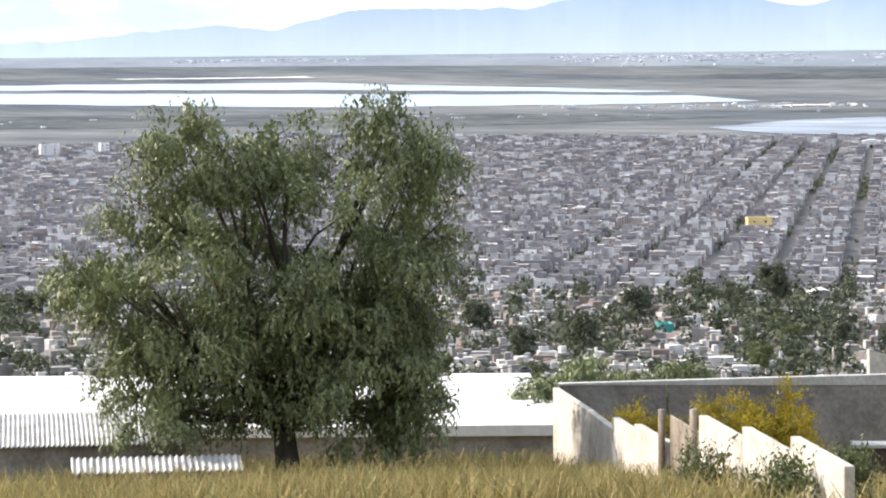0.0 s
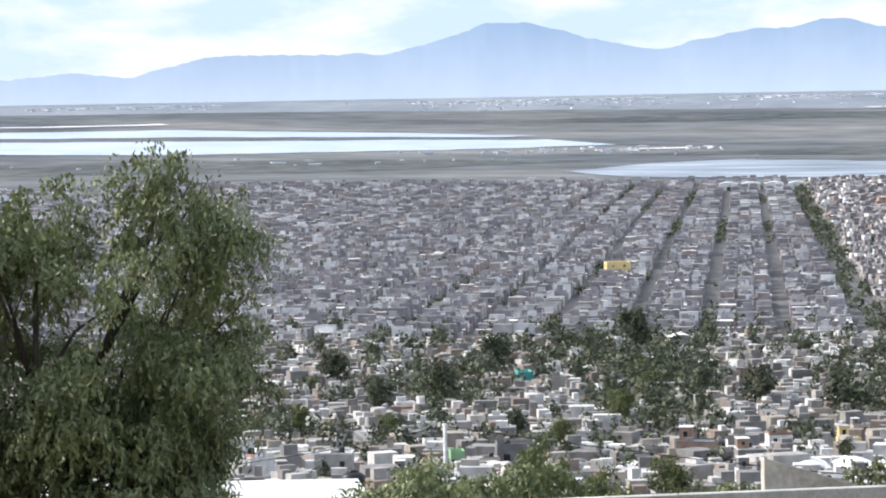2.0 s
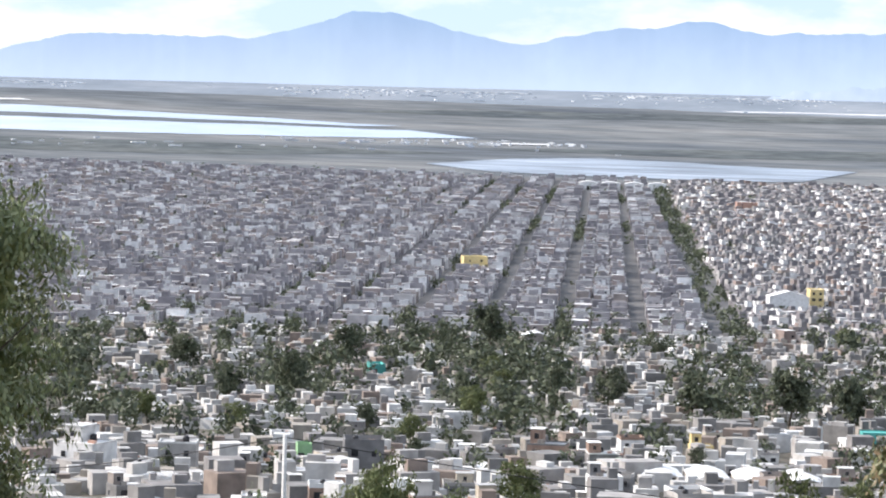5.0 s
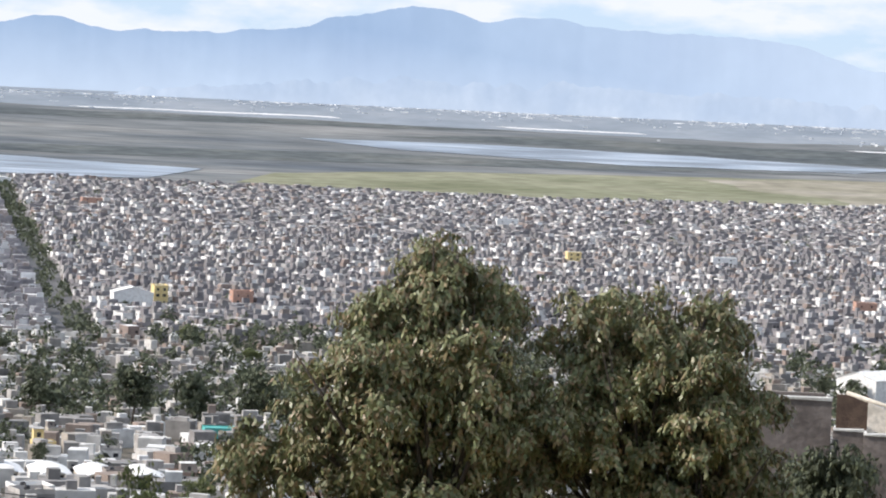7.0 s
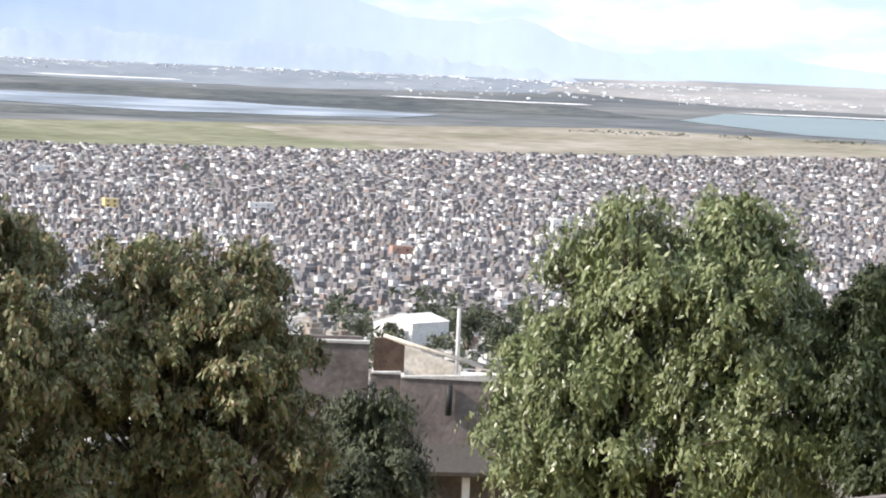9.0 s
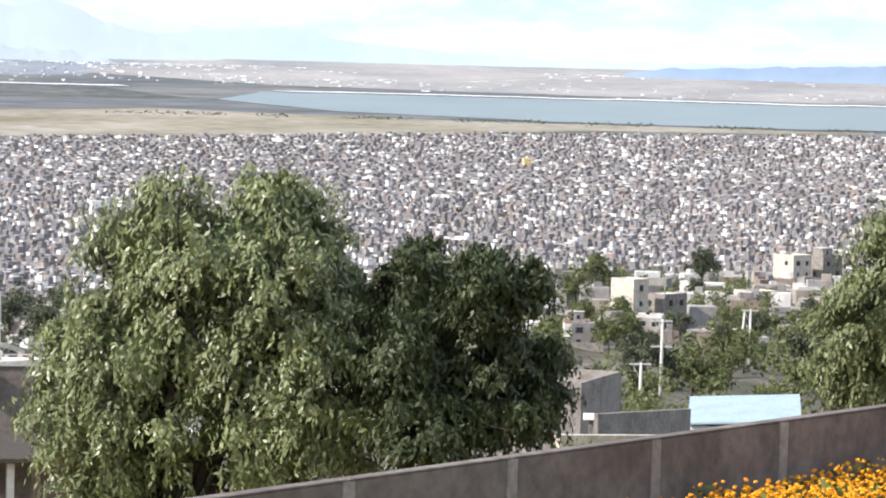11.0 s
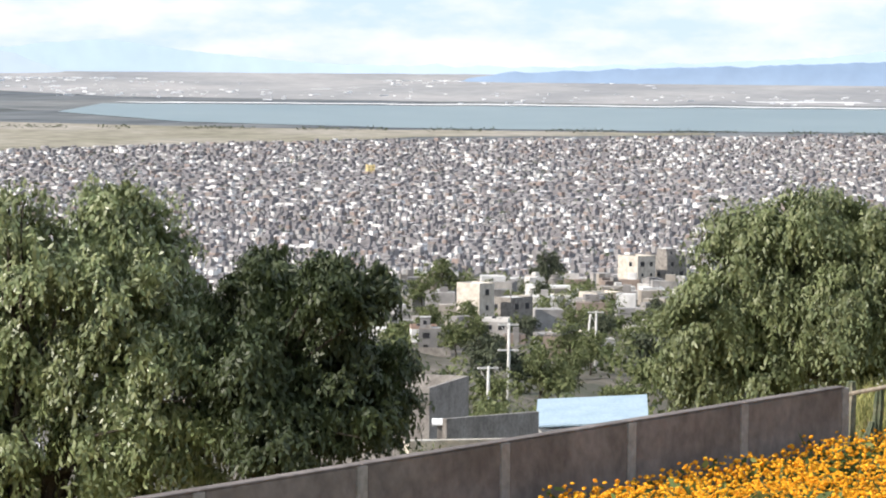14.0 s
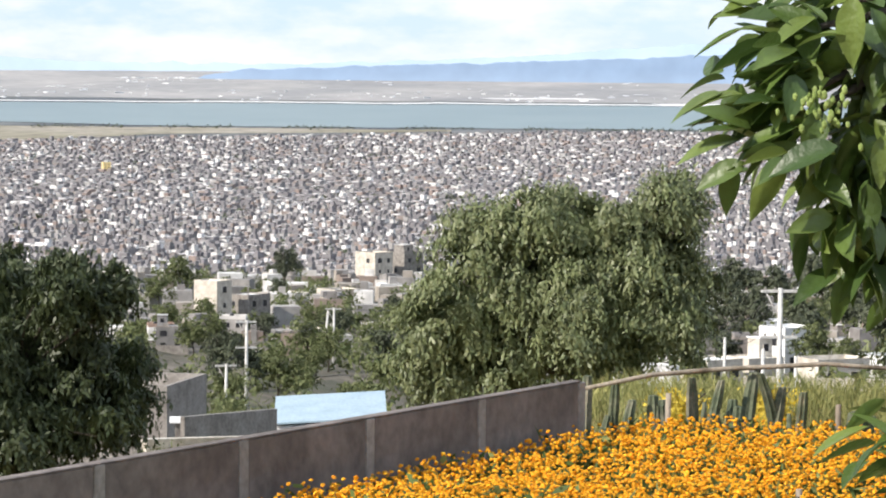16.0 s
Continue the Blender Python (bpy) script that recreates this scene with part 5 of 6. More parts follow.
def build_yard():
    wall = root("wall_yard_back", (0, 0, 0), label="grey block wall closing a sloping yard", category="wall", kind="structure")
    x0, y0, x1, y1 = -15.44, 47.17, -5.6, 49.6
    for k in range(4):
        t0, t1 = k / 4, (k + 1) / 4 - 0.004
        wall_run("panel", (x0 + (x1 - x0) * t0, y0 + (y1 - y0) * t0), (x0 + (x1 - x0) * t1, y0 + (y1 - y0) * t1), 87.2 + 0.28 * t0, 87.2 + 0.28 * t1, 83.5, 0.16, GREY_BLOCK, wall)
    wall_run("coping", (x0, y0), (x1, y1), 87.26, 87.54, 87.21, 0.22, CONCRETE, wall)
    step_wall = root("wall_yard_stepped", (0, 0, 0), label="pale block wall stepping down the slope in short panels", category="wall", kind="structure")
    stops = [(-15.44, 47.0, 87.17), (-13.28, 42.6, 87.16), (-11.99, 39.85, 87.41), (-10.89, 37.56, 87.57), (-9.5, 34.83, 88.1), (-8.18, 32.07, 88.45), (-6.62, 28.85, 88.67), (-5.08, 25.61, 88.95), (-3.56, 22.36, 88.95)]
    for k, ((ax, ay, az_), (bx, by, _)) in enumerate(zip(stops, stops[1:])):
        mat = WOOD if k == 4 else BEIGE_BLOCK
        wall_run("panel", (ax, ay), (bx + (ax - bx) * 0.01, by + (ay - by) * 0.01), az_, az_, 83.0, 0.16 if k != 4 else 0.05, mat, step_wall, "upright weathered boards" if k == 4 else "")
    for k in (4, 5):
        ax, ay, az_ = stops[k]
        part("post", tube([(ax - 0.18, ay, 84), (ax - 0.18, ay, az_ + 0.1)], [0.08, 0.07], 7), WOOD, step_wall, "dark gate post")
    wedge = root("wall_wedge", (0, 0, 0), label="pale rendered house wall with a slanting top", category="wall", kind="structure")
    wall_run("panel", (-9.0, 51.2), (-7.3, 52.5), 87.8, 87.1, 83, 0.16, BEIGE_BLOCK, wedge)
    wall_run("panel", (-7.2, 52.5), (-5.4, 53.0), 87.1, 86.9, 83, 0.16, BEIGE_BLOCK, wedge)
    # low building with a white roof, beyond the grass
    b = root("low_house", (0, 0, 0), label="low house with a broad whitewashed flat roof", category="house")
    bm = bmesh.new()
    foot = [(-15.9, 50.2), (-30.2, 45.6), (-36.5, 56.6), (-20.6, 61.4)]

    def slab(z0, z1, grow):
        cx, cy = sum(p[0] for p in foot) / 4, sum(p[1] for p in foot) / 4
        q = [(cx + (x - cx) * grow, cy + (y - cy) * grow) for x, y in foot]
        bmm = bmesh.new()
        lo, hi = [bmm.verts.new((x, y, z0)) for x, y in q], [bmm.verts.new((x, y, z1)) for x, y in q]
        bmm.faces.new(lo), bmm.faces.new(hi)
        for i in range(4):
            bmm.faces.new((lo[i], lo[(i + 1) % 4], hi[(i + 1) % 4], hi[i]))
        bmesh.ops.recalc_face_normals(bmm, faces=bmm.faces[:])
        return bmm

    bm.free()
    part("wall", slab(81.5, 85.66, 0.98), GREY_BLOCK, b)
    part("roof", slab(85.66, 85.92, 1.0), WHITE_ROOF, b, "sunlit whitewashed roof")
    for p, r, h in (((-27.2, 54.6, 85.92), 0.42, 0.95), ((-28.3, 55.6, 85.92), 0.28, 0.6)):
        water_tank(p, r, h)
    base = root("tank_stand", (-21.3, 63.2, 82.0), 0, "grey block pillar under a water tank", "pillar")
    part("pillar", box(-0.6, -0.6, -2.0, 0.6, 0.6, 3.1, 0.02), GREY_BLOCK, base)
    water_tank((-21.3, 63.2, 85.1), 0.3, 0.8)
    for k in range(2):
        v = root("vent_pipe", (-21.5 - 0.5 * k, 55.5, 85.92), 0, "short dark vent pipe on the roof", "pipe")
        part("pipe", tube([(0, 0, 0), (0, 0, 0.18)], [0.05, 0.05], 8), BLACK_PLASTIC, v)
    # corrugated lean-to roofs
    for name, o, along, slope, n, mat, lab in (("shed", (-26.8, 37.6, 86.55), Vector((5.2, 2.5, 0)), Vector((-1.7, 3.4, 0.28)), 54, CORRUGATED, "shed with an old grey corrugated sheet roof"), ("shed", (-22.6, 36.2, 86.35), Vector((3.2, 1.5, 0)), Vector((-0.4, 0.8, 0.2)), 26, CORRUGATED, "small shed with a white corrugated roof edge")):
        ob = root(name, (0, 0, 0), label=lab, category="shed")
        bm = bmesh.new()
        rows = []
        for i in range(n * 4 + 1):
            h = 0.03 * math.sin(i / 4 * 2 * math.pi)
            p = Vector(o) + along * (i / (n * 4)) + Vector((0, 0, h))
            rows.append([bm.verts.new(q) for q in (p, p + slope, p + slope - Vector((0, 0, 0.02)), p - Vector((0, 0, 0.02)))])
        for r0, r1 in zip(rows, rows[1:]):
            for i in range(4):
                bm.faces.new((r0[i], r1[i], r1[(i + 1) % 4], r0[(i + 1) % 4]))
        bmesh.ops.recalc_face_normals(bm, faces=bm.faces[:])
        part("roof", bm, mat, ob, "corrugated sheet roof")
        q0, q1 = Vector(o) + along * 0.02, Vector(o) + along * 0.98
        wall_run("wall", (q0.x - 0.1, q0.y + 0.25), (q1.x - 0.1, q1.y + 0.25), o[2] - 0.06, o[2] - 0.06, 83.0, 0.12, GREY_BLOCK, ob)
        wall_run("wall", (q0.x + slope.x * 0.95, q0.y + slope.y * 0.95), (q1.x + slope.x * 0.95, q1.y + slope.y * 0.95), o[2] + slope.z - 0.1, o[2] + slope.z - 0.1, 83.0, 0.12, BEIGE_BLOCK, ob)


build_yard()
yard_walls()


# ---- the long wall before the flower field ----
WALL_A, WALL_B, WALL_TOP = Vector((2.9, 27.0)), Vector((18.1, 38.2)), 90.8


def build_field_wall():
    w = root("wall_field", (0, 0, 0), label="long brown-grey block wall with pale pillars beside flowers", category="wall", kind="structure")
    n = 7
    for k in range(n):
        a, b = WALL_A.lerp(WALL_B, k / n), WALL_A.lerp(WALL_B, (k + 1) / n)
        d = (b - a).normalized()
        wall_run("panel", a + d * 0.1, b - d * 0.1, WALL_TOP, WALL_TOP, 86.0, 0.15, FIELD_WALL, w)
        wall_run("pillar", b - d * 0.097, b + d * 0.097, WALL_TOP, WALL_TOP, 86.0, 0.168, FIELD_PILLAR, w)
        wall_run("coping", a, b - d * 0.01, WALL_TOP + 0.025, WALL_TOP + 0.025, WALL_TOP + 0.003, 0.17, FIELD_WALL, w)


build_field_wall()


def build_backyard():
    """What shows over the long wall: a blue sheet roof, a whitish wall, a low brick wall."""
    ob = root("shed", polar(20.8, 96), -20.8, "shed with a faded light blue sheet roof", "shed")
    z = 95 - 96 * math.tan(radians(6.05)) - float(land(*polar(20.8, 96).xy))
    bm = bmesh.new()
    add_box(bm, -1.6, -1.2, -1, 1.6, 2.4, z - 0.65)
    part("wall", bm, WHITE_ROOF, ob)
    bm = bmesh.new()
    vs = [bm.verts.new(q) for q in ((-1.7, -1.4, z - 0.55), (1.75, -1.4, z - 0.35), (1.75, 2.6, z + 0.05), (-1.7, 2.6, z - 0.15), (-1.7, -1.4, z - 0.6), (1.75, -1.4, z - 0.4), (1.75, 2.6, z), (-1.7, 2.6, z - 0.2))]
    for q in ((0, 1, 2, 3), (7, 6, 5, 4), (0, 4, 5, 1), (1, 5, 6, 2), (2, 6, 7, 3), (3, 7, 4, 0)):
        bm.faces.new([vs[i] for i in q])
    part("roof", bm, BLUE_SHEET, ob, "faded light blue sheet")
    w = root("wall_backyard", (0, 0, 0), label="stained whitish yard wall beyond the long wall", category="wall", kind="structure")
    a, b = polar(18.1, 84), polar(19.8, 88)
    wall_run("panel", a.xy, b.xy, 95 - 84 * math.tan(radians(6.35)), 95 - 88 * math.tan(radians(6.2)), 80, 0.15, GREY_BLOCK, w)
    a, b = polar(17.4, 66), polar(19.3, 68)
    wall_run("brick_wall", a.xy, b.xy, 95 - 66 * math.tan(radians(6.75)), 95 - 68 * math.tan(radians(6.7)), 84, 0.2, BEIGE_BLOCK, w)
    s = root("shed", polar(18.4, 92), -18, "small grey shed with a white sheet roof", "shed")
    part("wall", box(-0.7, -0.5, -1, 0.7, 0.6, 2.1), GREY_BLOCK, s), part("roof", box(-0.85, -0.7, 2.1, 0.8, 0.7, 2.16, 0.01), WHITE_ROOF, s, "white sheet roof")
    blk = root("gate_pillar", (-7.5, 44.2, 83.5), 10, "dark brick gate pillar in the yard", "pillar")
    part("pillar", box(-0.45, -0.3, -0.5, 0.45, 0.3, 2.9, 0.02), DARK_BRICK, blk), part("cap", box(-0.5, -0.35, 2.9, 0.5, 0.35, 2.98, 0.01), CONCRETE, blk)


build_backyard()


def face(az0, az1, r):
    """Two points of the plan at one range, by their headings."""
    return polar(az0, r).xy, polar(az1, r).xy


def down(r, angle):
    """Height of what is seen at that range and angle below level."""
    return HC - r * math.tan(radians(angle))


def build_grey_house():
    """The plain grey house between the trees: a tall wall, a lower one with spouts and roof clutter, a lean-to at its foot."""
    ob = root("house", (0, 0, 0), 0, "plain grey rendered house with loose timber on its lower roof", "house")
    r = 92
    # the darker field-wall tone puts shade into these house walls
    for name, a0, a1, near, t0, t1 in (("tall_wall", 3.1, 5.5, 0, 5.13, 5.1), ("low_wall", 5.54, 6.1, 0.5, 5.66, 5.64), ("low_wall", 6.1, 8.3, 0.8, 5.72, 5.6)):
        a, b = face(a0, a1, r - near)
        wall_run(name, a, b, down(r - near, t0), down(r - near, t1), 77.0, 0.2, FIELD_WALL, ob)
        wall_run("coping", a, b, down(r - near, t0) + 0.06, down(r - near, t1) + 0.06, down(r - near, t0) + 0.005, 0.3, CONCRETE, ob)
    a, b = face(3.2, 5.35, r + 2.6)
    wall_run("back_wall", a, b, down(r, 5.16), down(r, 5.13), 77.0, 0.2, FIELD_WALL, ob)
    for az, top, end in ((5.58, 5.75, 6.3), (7.0, 5.75, 6.3)):
        q = polar(az, r - 1.05)
        part("drain_spout", tube([(q.x, q.y, down(r, top)), (q.x, q.y, down(r, end))], [0.09, 0.09], 8), WIRE, ob, "dark drain pipe on the wall")
        part("drain_end", tube([(q.x, q.y - 0.02, down(r, end - 0.12)), (q.x, q.y - 0.02, down(r, end))], [0.05, 0.05], 8), WHITE_ROOF, ob)
    bm = bmesh.new()
    corners = [polar(5.56, r), polar(8.2, r), polar(8.2, r + 5), polar(5.56, r + 5)]
    low, top = [bm.verts.new((q.x, q.y, down(r, 5.95))) for q in corners], [bm.verts.new((q.x, q.y, down(r, 5.86))) for q in corners]
    bm.faces.new(low), bm.faces.new(top)
    for i in range(4):
        bm.faces.new((low[i], low[(i + 1) % 4], top[(i + 1) % 4], top[i]))
    bmesh.ops.recalc_face_normals(bm, faces=bm.faces[:])
    part("roof", bm, SLAB, ob, "flat concrete roof")
    a, b = face(5.58, 6.15, r + 4)
    wall_run("brick_parapet", a, b, down(r + 4, 5.0), down(r + 4, 5.0), down(r, 5.9), 0.2, DARK_BRICK, ob, "dark brick parapet")
    a, b = face(6.15, 7.2, r + 3)
    wall_run("plywood_sheet", a, b, down(r + 3, 5.12), down(r + 3, 5.45), down(r, 5.9), 0.06, BEIGE_BLOCK, ob, "pale leaning sheet on the roof")
    mast = polar(7.12, r + 2)
    part("mast", tube([(mast.x, mast.y, down(r, 5.9)), (mast.x, mast.y, down(r, 4.5))], [0.07, 0.06], 8), POLE_PAINT, ob, "pale pipe mast")
    stack = root("timber_stack", (0, 0, 0), 0, "long loose timber poles lying on a roof", "timber")
    for k in range(4):
        u, v = polar(5.75 + 0.1 * k, r + 1.2 + 0.25 * k), polar(7.6 + 0.12 * k, r + 0.6 + 0.3 * k)
        part("pole", tube([(u.x, u.y, down(r, 5.02 + 0.05 * k)), (v.x, v.y, down(r, 5.5 + 0.03 * k))], [0.06, 0.05], 7), WOOD if k % 2 else BEIGE_BLOCK, stack)
    shed = root("shed", (0, 0, 0), 0, "lean-to with a roof coloured dark as shade and pale post", "shed")
    bm = bmesh.new()
    edge = [(polar(6.2, 76), 7.42), (polar(8.6, 76), 7.38), (polar(8.6, 88), 6.85), (polar(6.2, 88), 6.9)]
    low, top = [[bm.verts.new((q.x, q.y, down(76 if i < 2 else 88, t) + lift)) for i, (q, t) in enumerate(edge)] for lift in (-0.1, 0.0)]
    bm.faces.new(low), bm.faces.new(top)
    for i in range(4):
        bm.faces.new((low[i], low[(i + 1) % 4], top[(i + 1) % 4], top[i]))
    bmesh.ops.recalc_face_normals(bm, faces=bm.faces[:])
    # bark's near-black puts the shade below the grey wall into this roof
    part("roof", bm, BARK, shed, "roof coloured near black for shade")
    a, b = face(6.25, 8.5, 78.5)
    wall_run("wall", a, b, down(78.5, 7.36), down(78.5, 7.32), 78.0, 0.15, FIELD_WALL, shed)
    for az, mat in ((7.38, WHITE_ROOF), (7.85, WOOD), (6.6, WIRE)):
        q = polar(az, 76.4)
        part("post", box(q.x - 0.09, q.y - 0.09, q.z - 0.2, q.x + 0.09, q.y + 0.09, down(76.4, 7.48)), mat, shed)


build_grey_house()


# ---- flower field, cactus fence ----
PETAL = material("marigold_petal", [(0.74, 0.27, 0.008), (0.88, 0.42, 0.014), (0.95, 0.58, 0.04)], 4, 3, 0.7, pick=True, fine=0.2, trans=0.2)
FLOWER_LEAF = material("marigold_leaf", [(0.05, 0.08, 0.02), (0.10, 0.14, 0.035), (0.17, 0.19, 0.06)], 2, 3, 0.7, pick=True, fine=0.3, trans=0.2)
DRY_GRASS = material("dry_grass", [(0.16, 0.13, 0.045), (0.30, 0.24, 0.09), (0.40, 0.33, 0.15), (0.16, 0.18, 0.06)], 1, 3, 0.8, pick=True, fine=0.3, trans=0.25)
FIELD_GRASS = material("field_grass", [(0.13, 0.15, 0.05), (0.24, 0.25, 0.09), (0.33, 0.31, 0.12), (0.20, 0.22, 0.08)], 1, 3, 0.8, pick=True, fine=0.3, trans=0.3)
CACTUS = material("cactus_skin", [(0.05, 0.07, 0.04), (0.10, 0.115, 0.07), (0.22, 0.20, 0.15)], 2.5, 6, 0.75, 0.3, 0.3)
YELLOW_BLOOM = material("yellow_bloom", [(0.50, 0.36, 0.03), (0.66, 0.50, 0.06), (0.32, 0.28, 0.06)], 2, 3, 0.7, pick=True, fine=0.3, trans=0.2)


def build_flowers():
    gen = np.random.default_rng(9)
    d = (WALL_B - WALL_A).normalized()
    heads, stems = [], []
    while len(heads) < 14500:
        az, r = gen.uniform(17, 34.5), gen.uniform(33.5, 43.4)
        x, y = r * math.sin(radians(az)), r * math.cos(radians(az))
        side = (x - WALL_A.x) * d.y - (y - WALL_A.y) * d.x
        if side < 0.35 or side > 13:
            continue
        lump = noise.noise((x * 0.8, y * 0.8, 0))
        if lump < -0.35:
            continue
        top = 90.08 + 0.16 * lump + gen.normal(0, 0.07)
        heads.append((x, y, top))
    p = np.array(heads)
    n = len(p)
    rad = gen.uniform(0.018, 0.033, n)
    tilt = gen.normal(0, 0.35, (n, 2))
    rings = [(0.6, -0.35, 6), (1.0, 0.15, 8), (0.3, 0.75, 5)]
    # a ruffled head: two tiers of petals about the middle
    vs, qs = [], []
    for (r0, z0, _), (r1, z1, k) in zip(rings, rings[1:]):
        ang = np.arange(8) / 8 * 2 * np.pi
        for a in ang:
            j = gen.uniform(0.8, 1.2, (n, 2))
            pts = []
            for rr, zz, da in ((r0, z0, -0.42), (r0, z0, 0.42), (r1, z1, 0.40), (r1, z1, -0.40)):
                lx, ly, lz = rr * np.cos(a + da) * j[:, 0], rr * np.sin(a + da) * j[:, 0], zz * j[:, 1]
                pts.append(np.stack([p[:, 0] + rad * (lx + tilt[:, 0] * lz), p[:, 1] + rad * (ly + tilt[:, 1] * lz), p[:, 2] + rad * (lz - tilt[:, 0] * lx - tilt[:, 1] * ly)], 1))
            vs.append(np.stack(pts, 1))
    v = np.concatenate(vs, 1).reshape(-1, 3)
    tagged(new("marigolds", raw_mesh("marigolds", v, np.arange(len(v)).reshape(-1, 4), [PETAL])), "dense field of orange marigold flowers", "flowers", kind="stuff")
    m = 5
    b = np.repeat(p, m, 0) + gen.normal(0, 1, (n * m, 3)) * np.array([0.09, 0.09, 0.0]) - np.array([0, 0, 1]) * gen.uniform(0.04, 0.6, (n * m, 1))
    e1, e2 = gen.normal(0, 1, b.shape) * 0.05, gen.normal(0, 1, b.shape) * 0.018
    v = np.stack([b - e1, b + e2, b + e1, b - e2], 1).reshape(-1, 3)
    tagged(new("marigold_leaves", raw_mesh("marigold_leaves", v, np.arange(len(v)).reshape(-1, 4), [FLOWER_LEAF])), "green leaves under the marigold flowers", "leaves", kind="stuff")


build_flowers()


def tuft_field(name, n, where, mat, height, label, seed, lean=0.35, width=0.012):
    """Grass: thin tapering blades standing on the ground, each bent once."""
    gen = np.random.default_rng(seed)
    pts = []
    while len(pts) < n:
        q = where(gen)
        if q is not None:
            pts.append(q)
    p = np.array(pts)
    z = land(p[:, 0], p[:, 1]) - 0.05
    h = height * gen.uniform(0.5, 1.25, n)
    a = gen.uniform(0, 2 * np.pi, n)
    s = np.stack([np.cos(a), np.sin(a), 0 * a], 1) * width
    ln = np.stack([gen.normal(0, lean, n) * h, gen.normal(0, lean, n) * h, h], 1)
    b = np.stack([p[:, 0], p[:, 1], z], 1)
    mid = b + ln * np.array([0.3, 0.3, 0.6])
    v = np.stack([b - s, b + s, mid + s * 0.8, mid - s * 0.8, mid - s * 0.8, mid + s * 0.8, b + ln + s * 0.2, b + ln - s * 0.2], 1).reshape(-1, 3)
    tagged(new(name, raw_mesh(name, v, np.arange(len(v)).reshape(-1, 4), [mat])), label, "grass", kind="stuff")


def in_sector(a0, a1, r0, r1, clump=0.0):
    def f(gen):
        az, r = gen.uniform(a0, a1), math.sqrt(gen.uniform(r0 * r0, r1 * r1))
        x, y = r * math.sin(radians(az)), r * math.cos(radians(az))
        return None if noise.noise((x * 0.9, y * 0.9, 5)) < clump else (x, y)
    return f


tuft_field("dry_grass", 38000, in_sector(-35, -6, 26, 52, -0.3), DRY_GRASS, 0.75, "tall dry yellow grass on the slope", 71, width=0.014)
tuft_field("dry_grass", 8000, in_sector(-18, -4, 20, 49, -0.1), DRY_GRASS, 0.6, "dry grass in the walled yard", 72, width=0.014)
tuft_field("green_grass", 15000, in_sector(24.5, 33.5, 44.3, 66, -0.3), FIELD_GRASS, 0.55, "yellowish grass behind the cactus fence", 73)


def shrub(place, rx, rz, mat, label, seed, n=500, leaf=(0.07, 0.035), twig=True):
    ob = root("shrub", place, 0, label, "shrub")
    gen = random.Random(seed)
    lobes = [(gen.uniform(-0.6, 0.6) * rx, gen.uniform(-0.6, 0.6) * rx, rz * gen.uniform(0.5, 1.3), rx * gen.uniform(0.35, 0.6), rx * gen.uniform(0.35, 0.6), rz * gen.uniform(0.35, 0.6)) for _ in range(7)]
    part("stem", limbs_mesh(rz, lobes[:4], seed, 0.025), BARK, ob)
    part("foliage", crown_mesh("foliage", lobes, n, mat, seed, n_leaf=6, length=0.3, leaf=leaf, droop=0.1, fill=0.7), mat, ob)
    return ob


def build_shrubs():
    shrub(polar(-13.6, 43.5), 1.5, 1.35, YELLOW_BLOOM, "yellow-flowering bush in the walled yard", 81, 4200)
    shrub(polar(-12.0, 44.0), 1.1, 1.05, YELLOW_BLOOM, "yellow-flowering bush in the walled yard", 82, 2600)
    shrub(polar(-15.9, 45.2), 0.9, 1.1, YELLOW_BLOOM, "yellow-green weedy bush by the wall", 83, 1800)
    shrub(polar(-14.2, 29.5), 0.5, 0.8, LEAF_BUSH, "grey-green weeds by the stepped wall", 84, 350)
    shrub(polar(-11.4, 24.2), 0.6, 0.6, LEAF_BUSH, "leafy weeds below the stepped wall", 85, 400)
    shrub(polar(-9.2, 24.6), 0.4, 0.7, LEAF_BUSH, "leafy weeds below the stepped wall", 86, 300)
    for k, (az, r, s) in enumerate(((28.3, 46, 0.6), (29.3, 46.5, 0.55), (30.3, 47, 0.6), (27.2, 50, 0.5), (31.4, 46, 0.55), (28.8, 50, 0.6), (26.4, 47, 0.45))):
        shrub(polar(az, r), s, s * 0.8, YELLOW_BLOOM if k % 2 else LEAF_BUSH, "weedy bush with yellow flowers behind the fence", 90 + k, 380)
    for k, (az, r, s) in enumerate(((26.0, 42.6, 0.55), (25.6, 41.6, 0.5))):
        shrub(polar(az, r), s, s * 0.9, LEAF_TOWN, "dark bush at the wall's end", 96 + k, 380)
    for k, (az, r, s) in enumerate(((18.0, 62, 0.8), (17.3, 60, 0.7), (20.3, 84, 1.0), (21.6, 82, 0.9), (19.2, 100, 1.6))):
        shrub(polar(az, r, 0.4), s, s * 0.9, LEAF_BUSH, "leafy bush in the yards below", 100 + k, 420)


build_shrubs()


